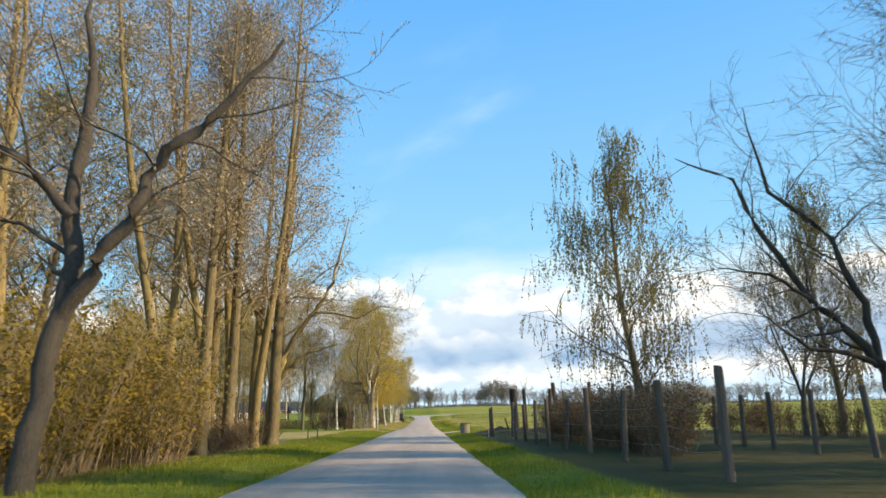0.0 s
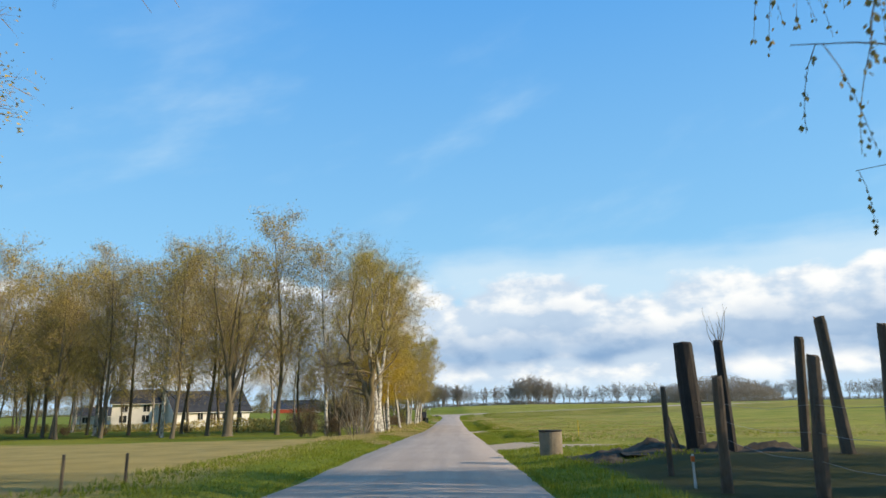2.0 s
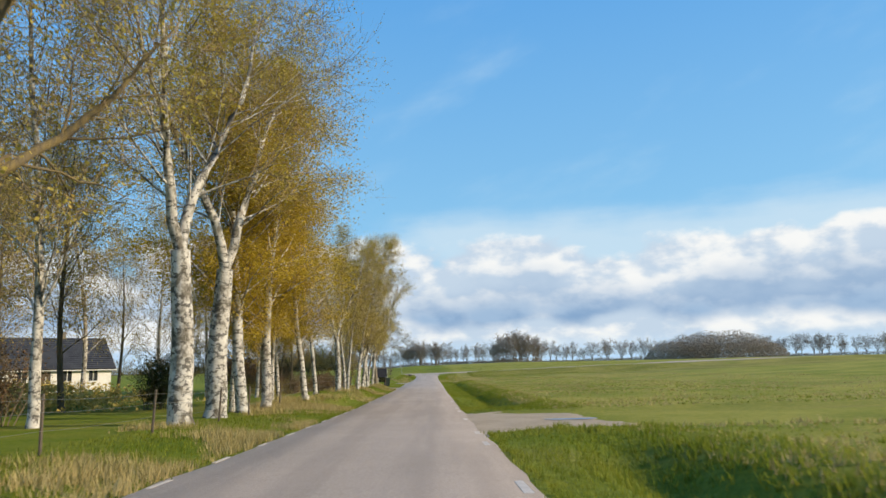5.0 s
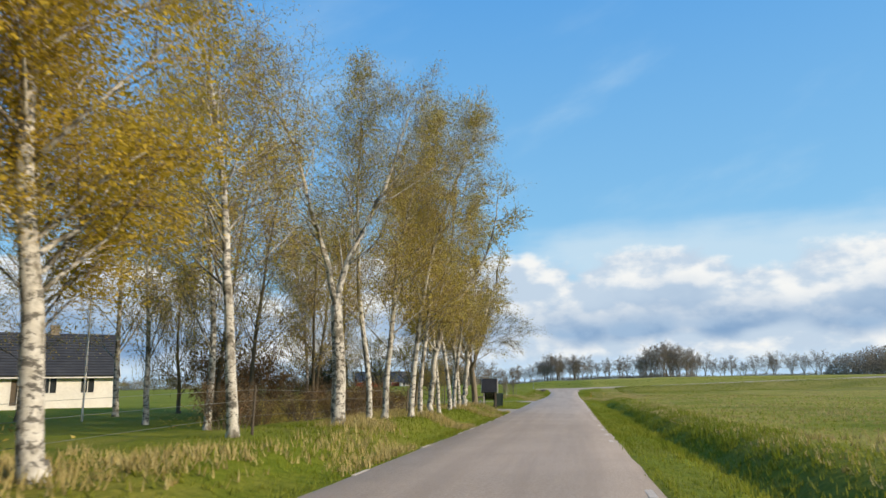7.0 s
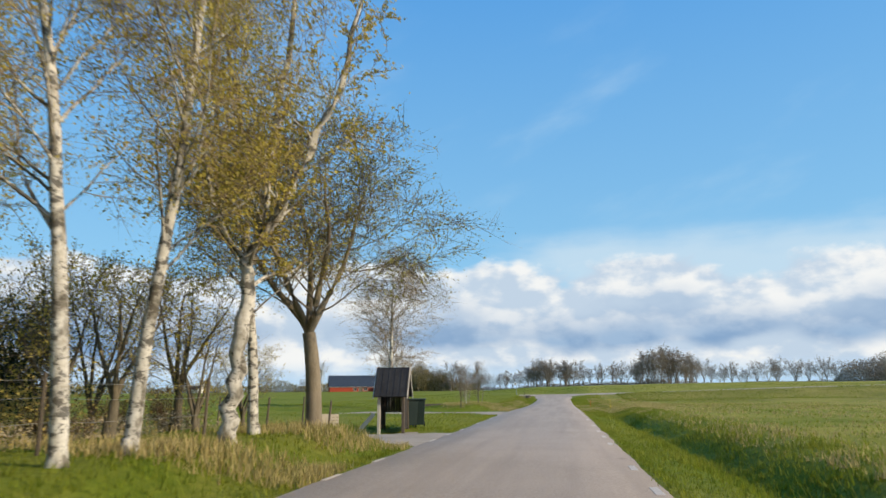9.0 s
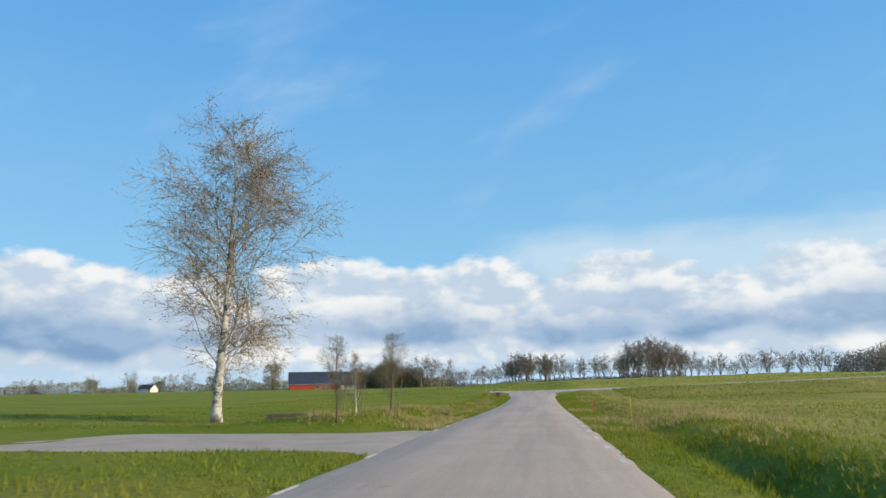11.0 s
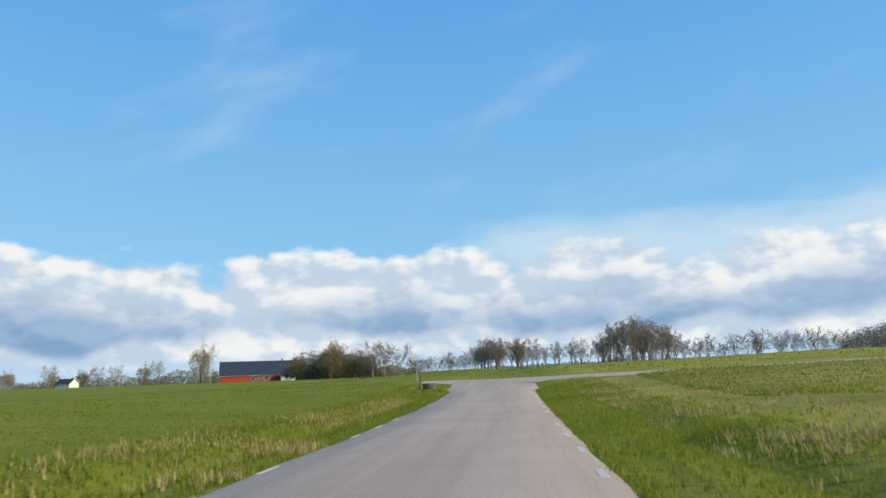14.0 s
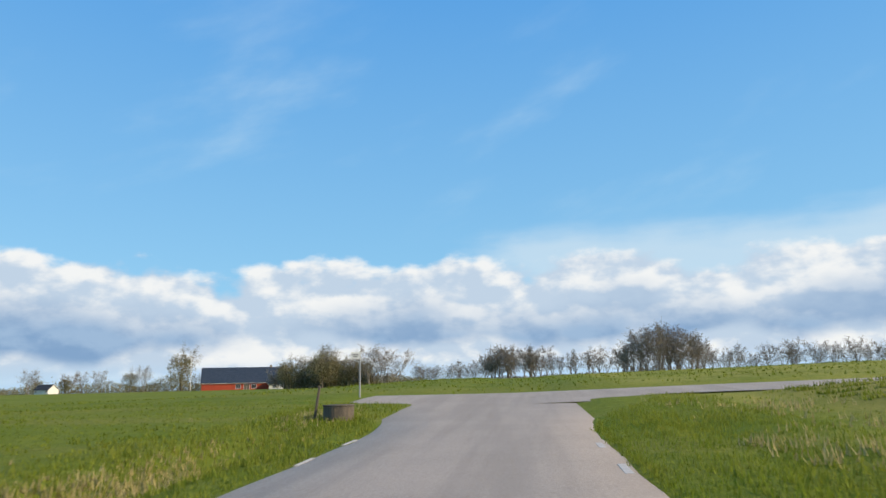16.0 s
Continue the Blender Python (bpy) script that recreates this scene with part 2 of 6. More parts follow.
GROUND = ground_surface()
ASPHALT = road_surface()
PAINT = material("worn_road_paint", ((0.64, 0.58, 0.51), (0.52, 0.46, 0.40), (0.38, 0.32, 0.27)), 6, 0.8, 0.3, 60)
GRAVEL = material("gravel", ((0.42, 0.32, 0.22), (0.32, 0.245, 0.165), (0.50, 0.40, 0.29)), 0.8, 0.95, 0.9, 22, fine=30)
BIRCH = birch_bark()
# bark darkened in its colour, for trunks that stand against the light
BACKLITBARK = material("backlit_bark", ((0.07, 0.058, 0.045), (0.04, 0.034, 0.028), (0.12, 0.10, 0.075)), 2.5, 0.95, 0.9, 18, stretch=(2, 2, 0.4))
BARK = material("grey_bark", ((0.13, 0.11, 0.08), (0.08, 0.067, 0.05), (0.19, 0.165, 0.115)), 2.5, 0.95, 0.9, 18, stretch=(2, 2, 0.4), vary=0.3)
LICHEN = material("lichen_bark", ((0.25, 0.195, 0.11), (0.13, 0.105, 0.07), (0.48, 0.33, 0.07)), 0.9, 0.95, 0.9, 18, stretch=(2, 2, 0.45), vary=0.3)
OAKBARK = material("rugged_grey_bark", ((0.155, 0.125, 0.085), (0.08, 0.066, 0.048), (0.34, 0.24, 0.065)), 0.9, 0.95, 1.0, 16, stretch=(2, 2, 0.45))
TWIG = material("birch_twigs", ((0.31, 0.23, 0.13), (0.22, 0.165, 0.10)), 3, 0.9, 0.0)
DARKTWIG = material("bare_twigs", ((0.15, 0.12, 0.085), (0.20, 0.16, 0.11)), 3, 0.9, 0.0)
LEAF_GOLD = material("young_birch_leaves", ((0.54, 0.38, 0.04), (0.43, 0.34, 0.045), (0.62, 0.43, 0.055)), 0.8, 0.7, 0.0, fine=7, vary=0.35, through_light=0.42, island=True)
LEAF_OLIVE = material("unfolding_leaves", ((0.49, 0.40, 0.065), (0.39, 0.32, 0.075), (0.57, 0.45, 0.09)), 0.8, 0.7, 0.0, fine=7, vary=0.4, through_light=0.4, island=True)
LEAF_GROVE = material("budding_grove_leaves", ((0.50, 0.38, 0.10), (0.40, 0.31, 0.10), (0.58, 0.44, 0.11)), 0.3, 0.7, 0.0, fine=5, vary=0.45, through_light=0.38, island=True)
LEAF_BUD = material("pale_buds", ((0.42, 0.34, 0.22), (0.32, 0.25, 0.16), (0.52, 0.45, 0.33)), 0.8, 0.7, 0.0, fine=7, vary=0.4, through_light=0.3, island=True)
LEAF_WEEP = material("hanging_catkins", ((0.20, 0.18, 0.055), (0.28, 0.22, 0.06), (0.13, 0.12, 0.055)), 0.5, 0.7, 0.0, fine=5, vary=0.4, through_light=0.35, island=True)
LEAF_BUSH = material("yellow_green_bush_leaves", ((0.27, 0.185, 0.024), (0.15, 0.12, 0.028), (0.36, 0.24, 0.026)), 0.7, 0.7, 0.0, fine=6, vary=0.4, through_light=0.4, island=True)
LEAF_HEDGE = material("brown_hedge_leaves", ((0.17, 0.10, 0.05), (0.12, 0.095, 0.036), (0.22, 0.115, 0.062)), 0.7, 0.8, 0.0, fine=6, vary=0.4, through_light=0.3, island=True)
LEAF_DARK = material("conifer_needles", ((0.035, 0.055, 0.022), (0.05, 0.065, 0.025)), 0.7, 0.8, 0.0, fine=6, vary=0.4, through_light=0.15, island=True)
LEAF_FARM = material("olive_farm_crowns", ((0.26, 0.23, 0.115), (0.20, 0.18, 0.11), (0.31, 0.265, 0.12)), 0.08, 0.9, 0.0, fine=0.6, vary=0.45, through_light=0.3, island=True)
LEAF_MAPLE = material("unfolding_maple_leaves", ((0.34, 0.32, 0.06), (0.26, 0.24, 0.07), (0.42, 0.36, 0.07)), 0.8, 0.7, 0.0, fine=7, vary=0.4, through_light=0.4, island=True)
# far wood: bare brown made paler and greyer to stand for distance haze
FARTWIG = material("hazed_far_wood", ((0.25, 0.215, 0.18), (0.20, 0.175, 0.145)), 0.3, 0.9, 0.0)
GREYBARK = material("pale_grey_bark", ((0.24, 0.20, 0.145), (0.165, 0.135, 0.095), (0.31, 0.265, 0.20)), 2.5, 0.95, 0.9, 18, stretch=(2, 2, 0.4))
GREYGRAVEL = material("grey_gravel", ((0.36, 0.30, 0.245), (0.27, 0.23, 0.185), (0.44, 0.385, 0.32)), 0.8, 0.95, 0.9, 22, fine=30)
# far crowns have the same haze mixed into their colour
LEAF_FAR = material("hazed_far_crowns", ((0.30, 0.26, 0.215), (0.24, 0.21, 0.18), (0.34, 0.28, 0.19)), 0.05, 0.9, 0.0, fine=0.4, vary=0.45, through_light=0.3, island=True)
BLADE = material("grass_blades", ((0.20, 0.24, 0.022), (0.30, 0.30, 0.042), (0.13, 0.18, 0.016)), 0.25, 0.75, 0.0, fine=3, vary=0.5, through_light=0.5, island=True)
STRAW = material("dry_grass_blades", ((0.46, 0.36, 0.15), (0.34, 0.28, 0.10), (0.55, 0.45, 0.22)), 0.25, 0.8, 0.0, fine=3, vary=0.5, through_light=0.35, island=True)
WEATHERED = material("weathered_wood", ((0.125, 0.10, 0.075), (0.075, 0.062, 0.05), (0.18, 0.145, 0.11)), 3, 0.9, 0.7, 25, stretch=(4, 4, 0.6), vary=0.3)
DARKWOOD = material("dark_stained_wood", ((0.035, 0.032, 0.03), (0.06, 0.052, 0.045)), 3, 0.85, 0.6, 25, stretch=(4, 4, 0.6))
PALEWOOD = material("pale_painted_wood", ((0.66, 0.62, 0.55), (0.52, 0.47, 0.40)), 3, 0.8, 0.4, 25)
CONCRETE = material("weathered_concrete", ((0.26, 0.215, 0.16), (0.17, 0.14, 0.105), (0.33, 0.285, 0.22)), 2.5, 0.95, 0.8, 20)
BLACKROOF = material("black_roof_felt", ((0.022, 0.022, 0.025), (0.04, 0.04, 0.042)), 2, 0.75, 0.4, 20)
GREYROOF = material("dark_roof_tiles", ((0.035, 0.038, 0.045), (0.055, 0.058, 0.065)), 1, 0.8, 0.4, 12)
SLATEROOF = material("blue_grey_sheet_roof", ((0.035, 0.05, 0.075), (0.05, 0.065, 0.09)), 1, 0.6, 0.3, 12)
WHITEWALL = material("white_render", ((0.80, 0.78, 0.73), (0.70, 0.68, 0.63)), 0.8, 0.9, 0.3, 15)
REDWALL = material("red_painted_boards", ((0.42, 0.07, 0.035), (0.34, 0.055, 0.03)), 1, 0.85, 0.4, 10, stretch=(3, 3, 0.4))
GREENBIN = material("dark_green_plastic", ((0.02, 0.035, 0.03), (0.028, 0.045, 0.038)), 2, 0.5, 0.1, 20)
GLASSY = material("dark_window_glass", ((0.03, 0.035, 0.04), (0.05, 0.055, 0.06)), 1, 0.08, 0.0)
WHITEPAINT = material("white_paint", ((0.78, 0.77, 0.74), (0.68, 0.67, 0.63)), 2, 0.6, 0.1, 20)
YELLOW = material("yellow_plastic", ((0.75, 0.50, 0.03), (0.66, 0.42, 0.03)), 2, 0.5, 0.0)
ORANGE = material("orange_plastic", ((0.80, 0.16, 0.03), (0.70, 0.12, 0.03)), 2, 0.5, 0.0)
STEEL = material("galvanised_steel", ((0.40, 0.41, 0.42), (0.30, 0.31, 0.32)), 4, 0.5, 0.1, 30, metal=0.7)
PUDDLE = material("puddle_water", ((0.06, 0.055, 0.05), (0.08, 0.07, 0.06)), 1, 0.03, 0.0)
EARTH = material("dark_earth", ((0.06, 0.045, 0.03), (0.10, 0.075, 0.05)), 3, 0.95, 0.9, 12)
PALESTONE = material("pale_stone", ((0.50, 0.44, 0.34), (0.38, 0.33, 0.25), (0.58, 0.52, 0.42)), 3, 0.9, 0.6, 18)

# ---- the lie of the land ----
PROFILE_Y = (-60, 0, 20, 40, 60, 80, 100, 120, 140, 160, 180, 200, 220, 232, 242, 252, 265, 300, 480, 900, 2500)
PROFILE_Z = (1.3, 0.9, 0.6, 0.25, -0.02, -0.36, -0.74, -1.07, -1.24, -1.29, -1.4, -1.62, -1.6, -1.42, -1.1, -0.7, -0.3, 0.5, 1.6, 2.2, 2.5)
ROAD_L, ROAD_R = -2.97, 2.35


def smooth(a, b, v):
    u = min(1.0, max(0.0, (v - a) / (b - a)))
    return u * u * (3 - 2 * u)


def road_z(y):
    return float(sum(np.interp(y + d, PROFILE_Y, PROFILE_Z) for d in (-8, -4, 0, 4, 8)) / 5)


def side_drive(x, y):
    """How far a place lies on one of the gravel drives or the crossing road, 0 to 1."""
    k = 0.0
    if x > 0:
        k = max(k, smooth(56.6, 57.8, y) * smooth(63.6, 62.4, y) * smooth(11, 8.5, x), smooth(92.5, 94.2, y) * smooth(104.0, 102.2, y))
    else:
        k = max(k, smooth(145.6, 147.2, y) * smooth(153.0, 151.9, y) * smooth(-9.2, -7.4, x), smooth(163, 165, y) * smooth(173.4, 172.3, y))
    return max(k, smooth(244.5, 247, y) * smooth(255.5, 253, y) * smooth(-8.5, -6.5, x))


def ditch(x, y):
    """The roadside ditch on the field side, broken where drives cross it, and the shallow one opposite."""
    d = 0.0
    if x > 0:
        run = smooth(66, 74, y) * smooth(241, 234, y) * (1 - smooth(86, 92, y) * smooth(110, 104.5, y)) * (1 - smooth(52, 56, y) * smooth(70, 64, y)) * (1 - 0.5 * smooth(160, 182, y)) * (1 - 0.6 * smooth(205, 215, y))
        d += run * (0.52 + 0.2 * noise.noise((2.0, y * 0.12, 0))) * math.exp(-((x - 4.5 - 0.25 * noise.noise((7.0, y * 0.2, 0))) / 0.8) ** 2)
        d -= run * 0.16 * math.exp(-((x - 6.6) / 0.9) ** 2)
        d += 0.12 * smooth(2.35, 3.0, x) * smooth(9, 6, x) * run
    else:
        run = smooth(176, 182, y) * smooth(238, 230, y)
        d += run * 0.45 * math.exp(-((x + 4.9) / 0.8) ** 2)
    return d


def ground_z(x, y):
    near = 1 / (1 + (x / 70.0) ** 4)
    far = 0.15 + 0.001 * max(0.0, y)
    z = road_z(y) * near + far * (1 - near)
    if x < 0:
        low = -1.05 + 1.0 * smooth(320, 460, y) if y > 150 else -0.4 - 0.65 * smooth(60, 150, y)
        z += (low - z) * smooth(-6, -34, x) * smooth(20, 90, y)
    z += 0.02 * max(0.0, min(45.0, x)) * smooth(225, 255, y)
    z += 0.32 * smooth(8, 14, x) * smooth(228, 238, y) * smooth(246.5, 244.5, y)
    off = x - ROAD_R if x > ROAD_R else (ROAD_L - x if x < ROAD_L else 0.0)
    drive = side_drive(x, y)
    if off <= 0:
        z -= 0.05
    else:
        z += (0.10 * smooth(0.3, 1.6, off) + 0.05 * noise.noise((x * 0.5, y * 0.5, 0)) * smooth(0.4, 2, off)) * (1 - drive)
        z += 0.28 * noise.noise((x * 0.05, y * 0.05, 5)) * smooth(8, 30, off)
        z -= ditch(x, y)
        z += 0.22 * smooth(4.5, 6.5, x) * smooth(16, 12, x) * smooth(41, 45, y) * smooth(55, 51, y)
        if x < 0:
            z += 0.34 * smooth(1.2, 2.8, off) * smooth(9, 5, off) * smooth(172.4, 174, y) * smooth(200, 186, y)
            z += 0.38 * smooth(0.5, 1.9, off) * smooth(9, 5, off) * smooth(108, 116, y) * smooth(148.5, 146, y)
        z -= 0.03 * drive
    return z


def mesh_object(name, verts, faces, mat, parent=None, smoothed=False, mats=None, face_mats=None):
    me = bpy.data.meshes.new(name)
    me.from_pydata(verts, [], faces)
    for mm in (mats or [mat]):
        me.materials.append(mm)
    if face_mats is not None:
        me.polygons.foreach_set("material_index", face_mats)
    if smoothed:
        me.polygons.foreach_set("use_smooth", [True] * len(me.polygons))
    me.update()
    ob = new(name, me)
    if parent:
        ob.parent = parent
    return ob


def steps(*spans):
    """Grid lines: (start, end, spacing) spans end to end."""
    out = []
    for a, b, s in spans:
        n = max(1, round((b - a) / s))
        out += [a + (b - a) * i / n for i in range(n)]
    return out + [spans[-1][1]]


def grid_mesh(name, xs, ys, height, mat):
    verts = [(x, y, height(x, y)) for y in ys for x in xs]
    w = len(xs)
    faces = [(j * w + i, j * w + i + 1, (j + 1) * w + i + 1, (j + 1) * w + i) for j in range(len(ys) - 1) for i in range(w - 1)]
    return mesh_object(name, verts, faces, mat, smoothed=True)


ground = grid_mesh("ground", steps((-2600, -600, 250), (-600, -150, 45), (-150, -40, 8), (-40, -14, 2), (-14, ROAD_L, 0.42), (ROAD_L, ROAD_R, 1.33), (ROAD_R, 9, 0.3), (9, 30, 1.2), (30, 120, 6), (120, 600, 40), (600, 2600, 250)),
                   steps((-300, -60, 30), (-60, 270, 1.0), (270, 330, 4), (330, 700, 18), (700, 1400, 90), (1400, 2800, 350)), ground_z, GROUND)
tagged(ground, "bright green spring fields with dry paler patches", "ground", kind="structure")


def road_mesh():
    ys = steps((-60, 244, 0.8))
    verts, faces = [], []
    for y in ys:
        flare = smooth(232, 244, y)
        wl = ROAD_L - 2.2 * flare ** 2 + 0.10 * noise.noise((1.3, y * 0.45, 0)) + 0.05 * noise.noise((9, y * 1.7, 0))
        wr = ROAD_R + 2.6 * flare ** 2 + 0.10 * noise.noise((5.1, y * 0.45, 0)) + 0.05 * noise.noise((3, y * 1.7, 0))
        z = road_z(y)
        for u in (0, 0.03, 0.28, 0.5, 0.72, 0.97, 1):
            x = wl + (wr - wl) * u
            crown = 0.03 * (1 - (2 * u - 1) ** 2)
            verts.append((x, y, z + crown - (0.07 if u in (0, 1) else 0.0)))
    n = 7
    for j in range(len(ys) - 1):
        faces += [(j * n + i, j * n + i + 1, (j + 1) * n + i + 1, (j + 1) * n + i) for i in range(n - 1)]
    return mesh_object("road", verts, faces, ASPHALT, smoothed=True)


road = tagged(road_mesh(), "worn pale grey-brown asphalt country road", "road", kind="structure")


def cross_road():
    xs = steps((-6.6, 8, 0.5), (8, 110, 2))
    verts, faces = [], []
    for x in xs:
        bow = 0.00035 * x * x
        for u, y in enumerate((243.9 if abs(x) < 5.6 else 246.6 + bow, 247.4 + bow, 250 + bow, 252.6 + bow, 253.0 + bow)):
            z = ground_z(x, max(y, 247.2)) + 0.05 + (0.03 if u == 2 else 0.0)
            if abs(x) < 5.6:
                z = road_z(y) + 0.012 + 0.02 * max(0.0, x) + (0.03 if u == 2 else 0)
            verts.append((x, y, z - (0.06 if u == 4 else 0)))
    for j in range(len(xs) - 1):
        faces += [(j * 5 + i, (j + 1) * 5 + i, (j + 1) * 5 + i + 1, j * 5 + i + 1) for i in range(4)]
    return mesh_object("road_crossing", verts, faces, ASPHALT, smoothed=True)


tagged(cross_road(), "pale asphalt road that crosses at the junction", "road", kind="structure")


def gravel_patch(name, x0, x1, y0, y1, label, lift=0.05, mat=GRAVEL):
    xs, ys = steps((x0, x1, 0.7)), steps((y0, y1, 0.6))
    verts = []
    for y in ys:
        for x in xs:
            v = (y - y0) / (y1 - y0)
            mouth = smooth(6.0, 2.0, abs(x)) * 1.8
            yy = y + (2 * v - 1) * mouth + 0.35 * noise.noise((x * 0.4, 3.0 if v < 0.5 else 8.0, y0)) * abs(2 * v - 1)
            edge = min(1.0, 4 * min(v, 1 - v), max(0.0, (max(abs(x0), abs(x1)) - abs(x)) / 2.5 + noise.noise((x, y, 1.0)) * 0.6))
            verts.append((x, yy, max(ground_z(x, yy), -9) + lift * edge - 0.03 * (1 - edge)))
    w = len(xs)
    faces = [(j * w + i, j * w + i + 1, (j + 1) * w + i + 1, (j + 1) * w + i) for j in range(len(ys) - 1) for i in range(w - 1)]
    return tagged(mesh_object(name, verts, faces, mat, smoothed=True), label, "drive", kind="structure")


gravel_patch("gravel_drive_1", 2.2, 9.0, 57.2, 63.0, "tan gravel farm track off the road")
gravel_patch("gravel_drive_2", 2.2, 7.4, 93.4, 103.0, "tan gravel field entrance with a puddle")
gravel_patch("gravel_drive_3", -8.2, -2.8, 147.2, 151.9, "grey gravel drive by the bin shelter", mat=GREYGRAVEL)
gravel_patch("gravel_drive_4", -15, -2.8, 164.4, 172.6, "grey gravel field entrance beside the road", mat=GREYGRAVEL)

# ---- trees and shrubs ----
class Wood:
    """Collects tubes and leaves into plain vertex and face lists."""

    def __init__(self, seed):
        self.r = random.Random(seed)
        self.verts, self.faces, self.leaf_v, self.leaf_f = [], [], [], []

    def tube(self, path, radii, sides):
        base = len(self.verts)
        n = len(path)
        for i, p in enumerate(path):
            d = (path[min(i + 1, n - 1)] - path[max(i - 1, 0)]).normalized()
            a = d.orthogonal().normalized() if abs(d.z) < 0.9 else Vector((1, 0, 0)).cross(d).normalized()
            b = d.cross(a)
            for k in range(sides):
                an = 2 * math.pi * k / sides
                self.verts.append(p + (a * math.cos(an) + b * math.sin(an)) * radii[i])
        for i in range(n - 1):
            for k in range(sides):
                q = base + i * sides
                self.faces.append((q + k, q + (k + 1) % sides, q + sides + (k + 1) % sides, q + sides + k))

    def run(self, p, d, length, r0, r1, segs, sides, wander, pull):
        """A wandering tube from p; pull bends it up (or down) on the way. Returns its points."""
        g = self.r.gauss
        path, rad = [p.copy()], [r0]
        d = d.normalized()
        for i in range(segs):
            d = (d + Vector((g(0, wander), g(0, wander), g(0, wander) + pull))).normalized()
            p = p + d * (length / segs)
            path.append(p.copy())
            rad.append(r0 + (r1 - r0) * (i + 1) / segs)
        self.tube(path, rad, sides)
        return path

    def leaf(self, p, size, lean=None):
        r = self.r
        d = Vector((r.gauss(0, 1), r.gauss(0, 1), r.gauss(0, 0.7))) if lean is None else lean + Vector((r.gauss(0, 0.25), r.gauss(0, 0.25), 0))
        d = d.normalized() * size
        s = d.cross(Vector((r.gauss(0, 1), r.gauss(0, 1), r.gauss(0, 1)))).normalized() * size * 0.36
        b = len(self.leaf_v)
        self.leaf_v += [p, p + d * 0.5 + s, p + d, p + d * 0.5 - s]
        self.leaf_f.append((b, b + 1, b + 2, b + 3))

    def chip(self, p, size):
        """A small three-cornered leaf."""
        g = self.r.gauss
        a = Vector((g(0, 1), g(0, 1), g(0, 0.8))).normalized() * size
        c = a.cross(Vector((g(0, 1), g(0, 1), g(0, 1)))).normalized() * size * 0.34
        b = len(self.leaf_v)
        self.leaf_v += [p, p + a * 0.8 + c, p + a - c]
        self.leaf_f.append((b, b + 1, b + 2))

    def sliver(self, p, q, width):
        """A fine twig, too thin to show its roundness."""
        g = self.r.gauss
        c = (q - p).cross(Vector((g(0, 1), g(0, 1), g(0, 1)))).normalized() * width
        b = len(self.verts)
        self.verts += [p - c, p + c, q]
        self.faces.append((b, b + 1, b + 2))


def along(path, u):
    f = u * (len(path) - 1)
    i = min(int(f), len(path) - 2)
    return path[i].lerp(path[i + 1], f - i), (path[i + 1] - path[i]).normalized()


def fan(rng, d, angle):
    """A direction at that angle (radians) from d, turned at random round it."""
    side = d.orthogonal().normalized()
    side.rotate(Matrix.Rotation(rng.uniform(0, 2 * math.pi), 3, d))
    return (d * math.cos(angle) + side * math.sin(angle)).normalized()


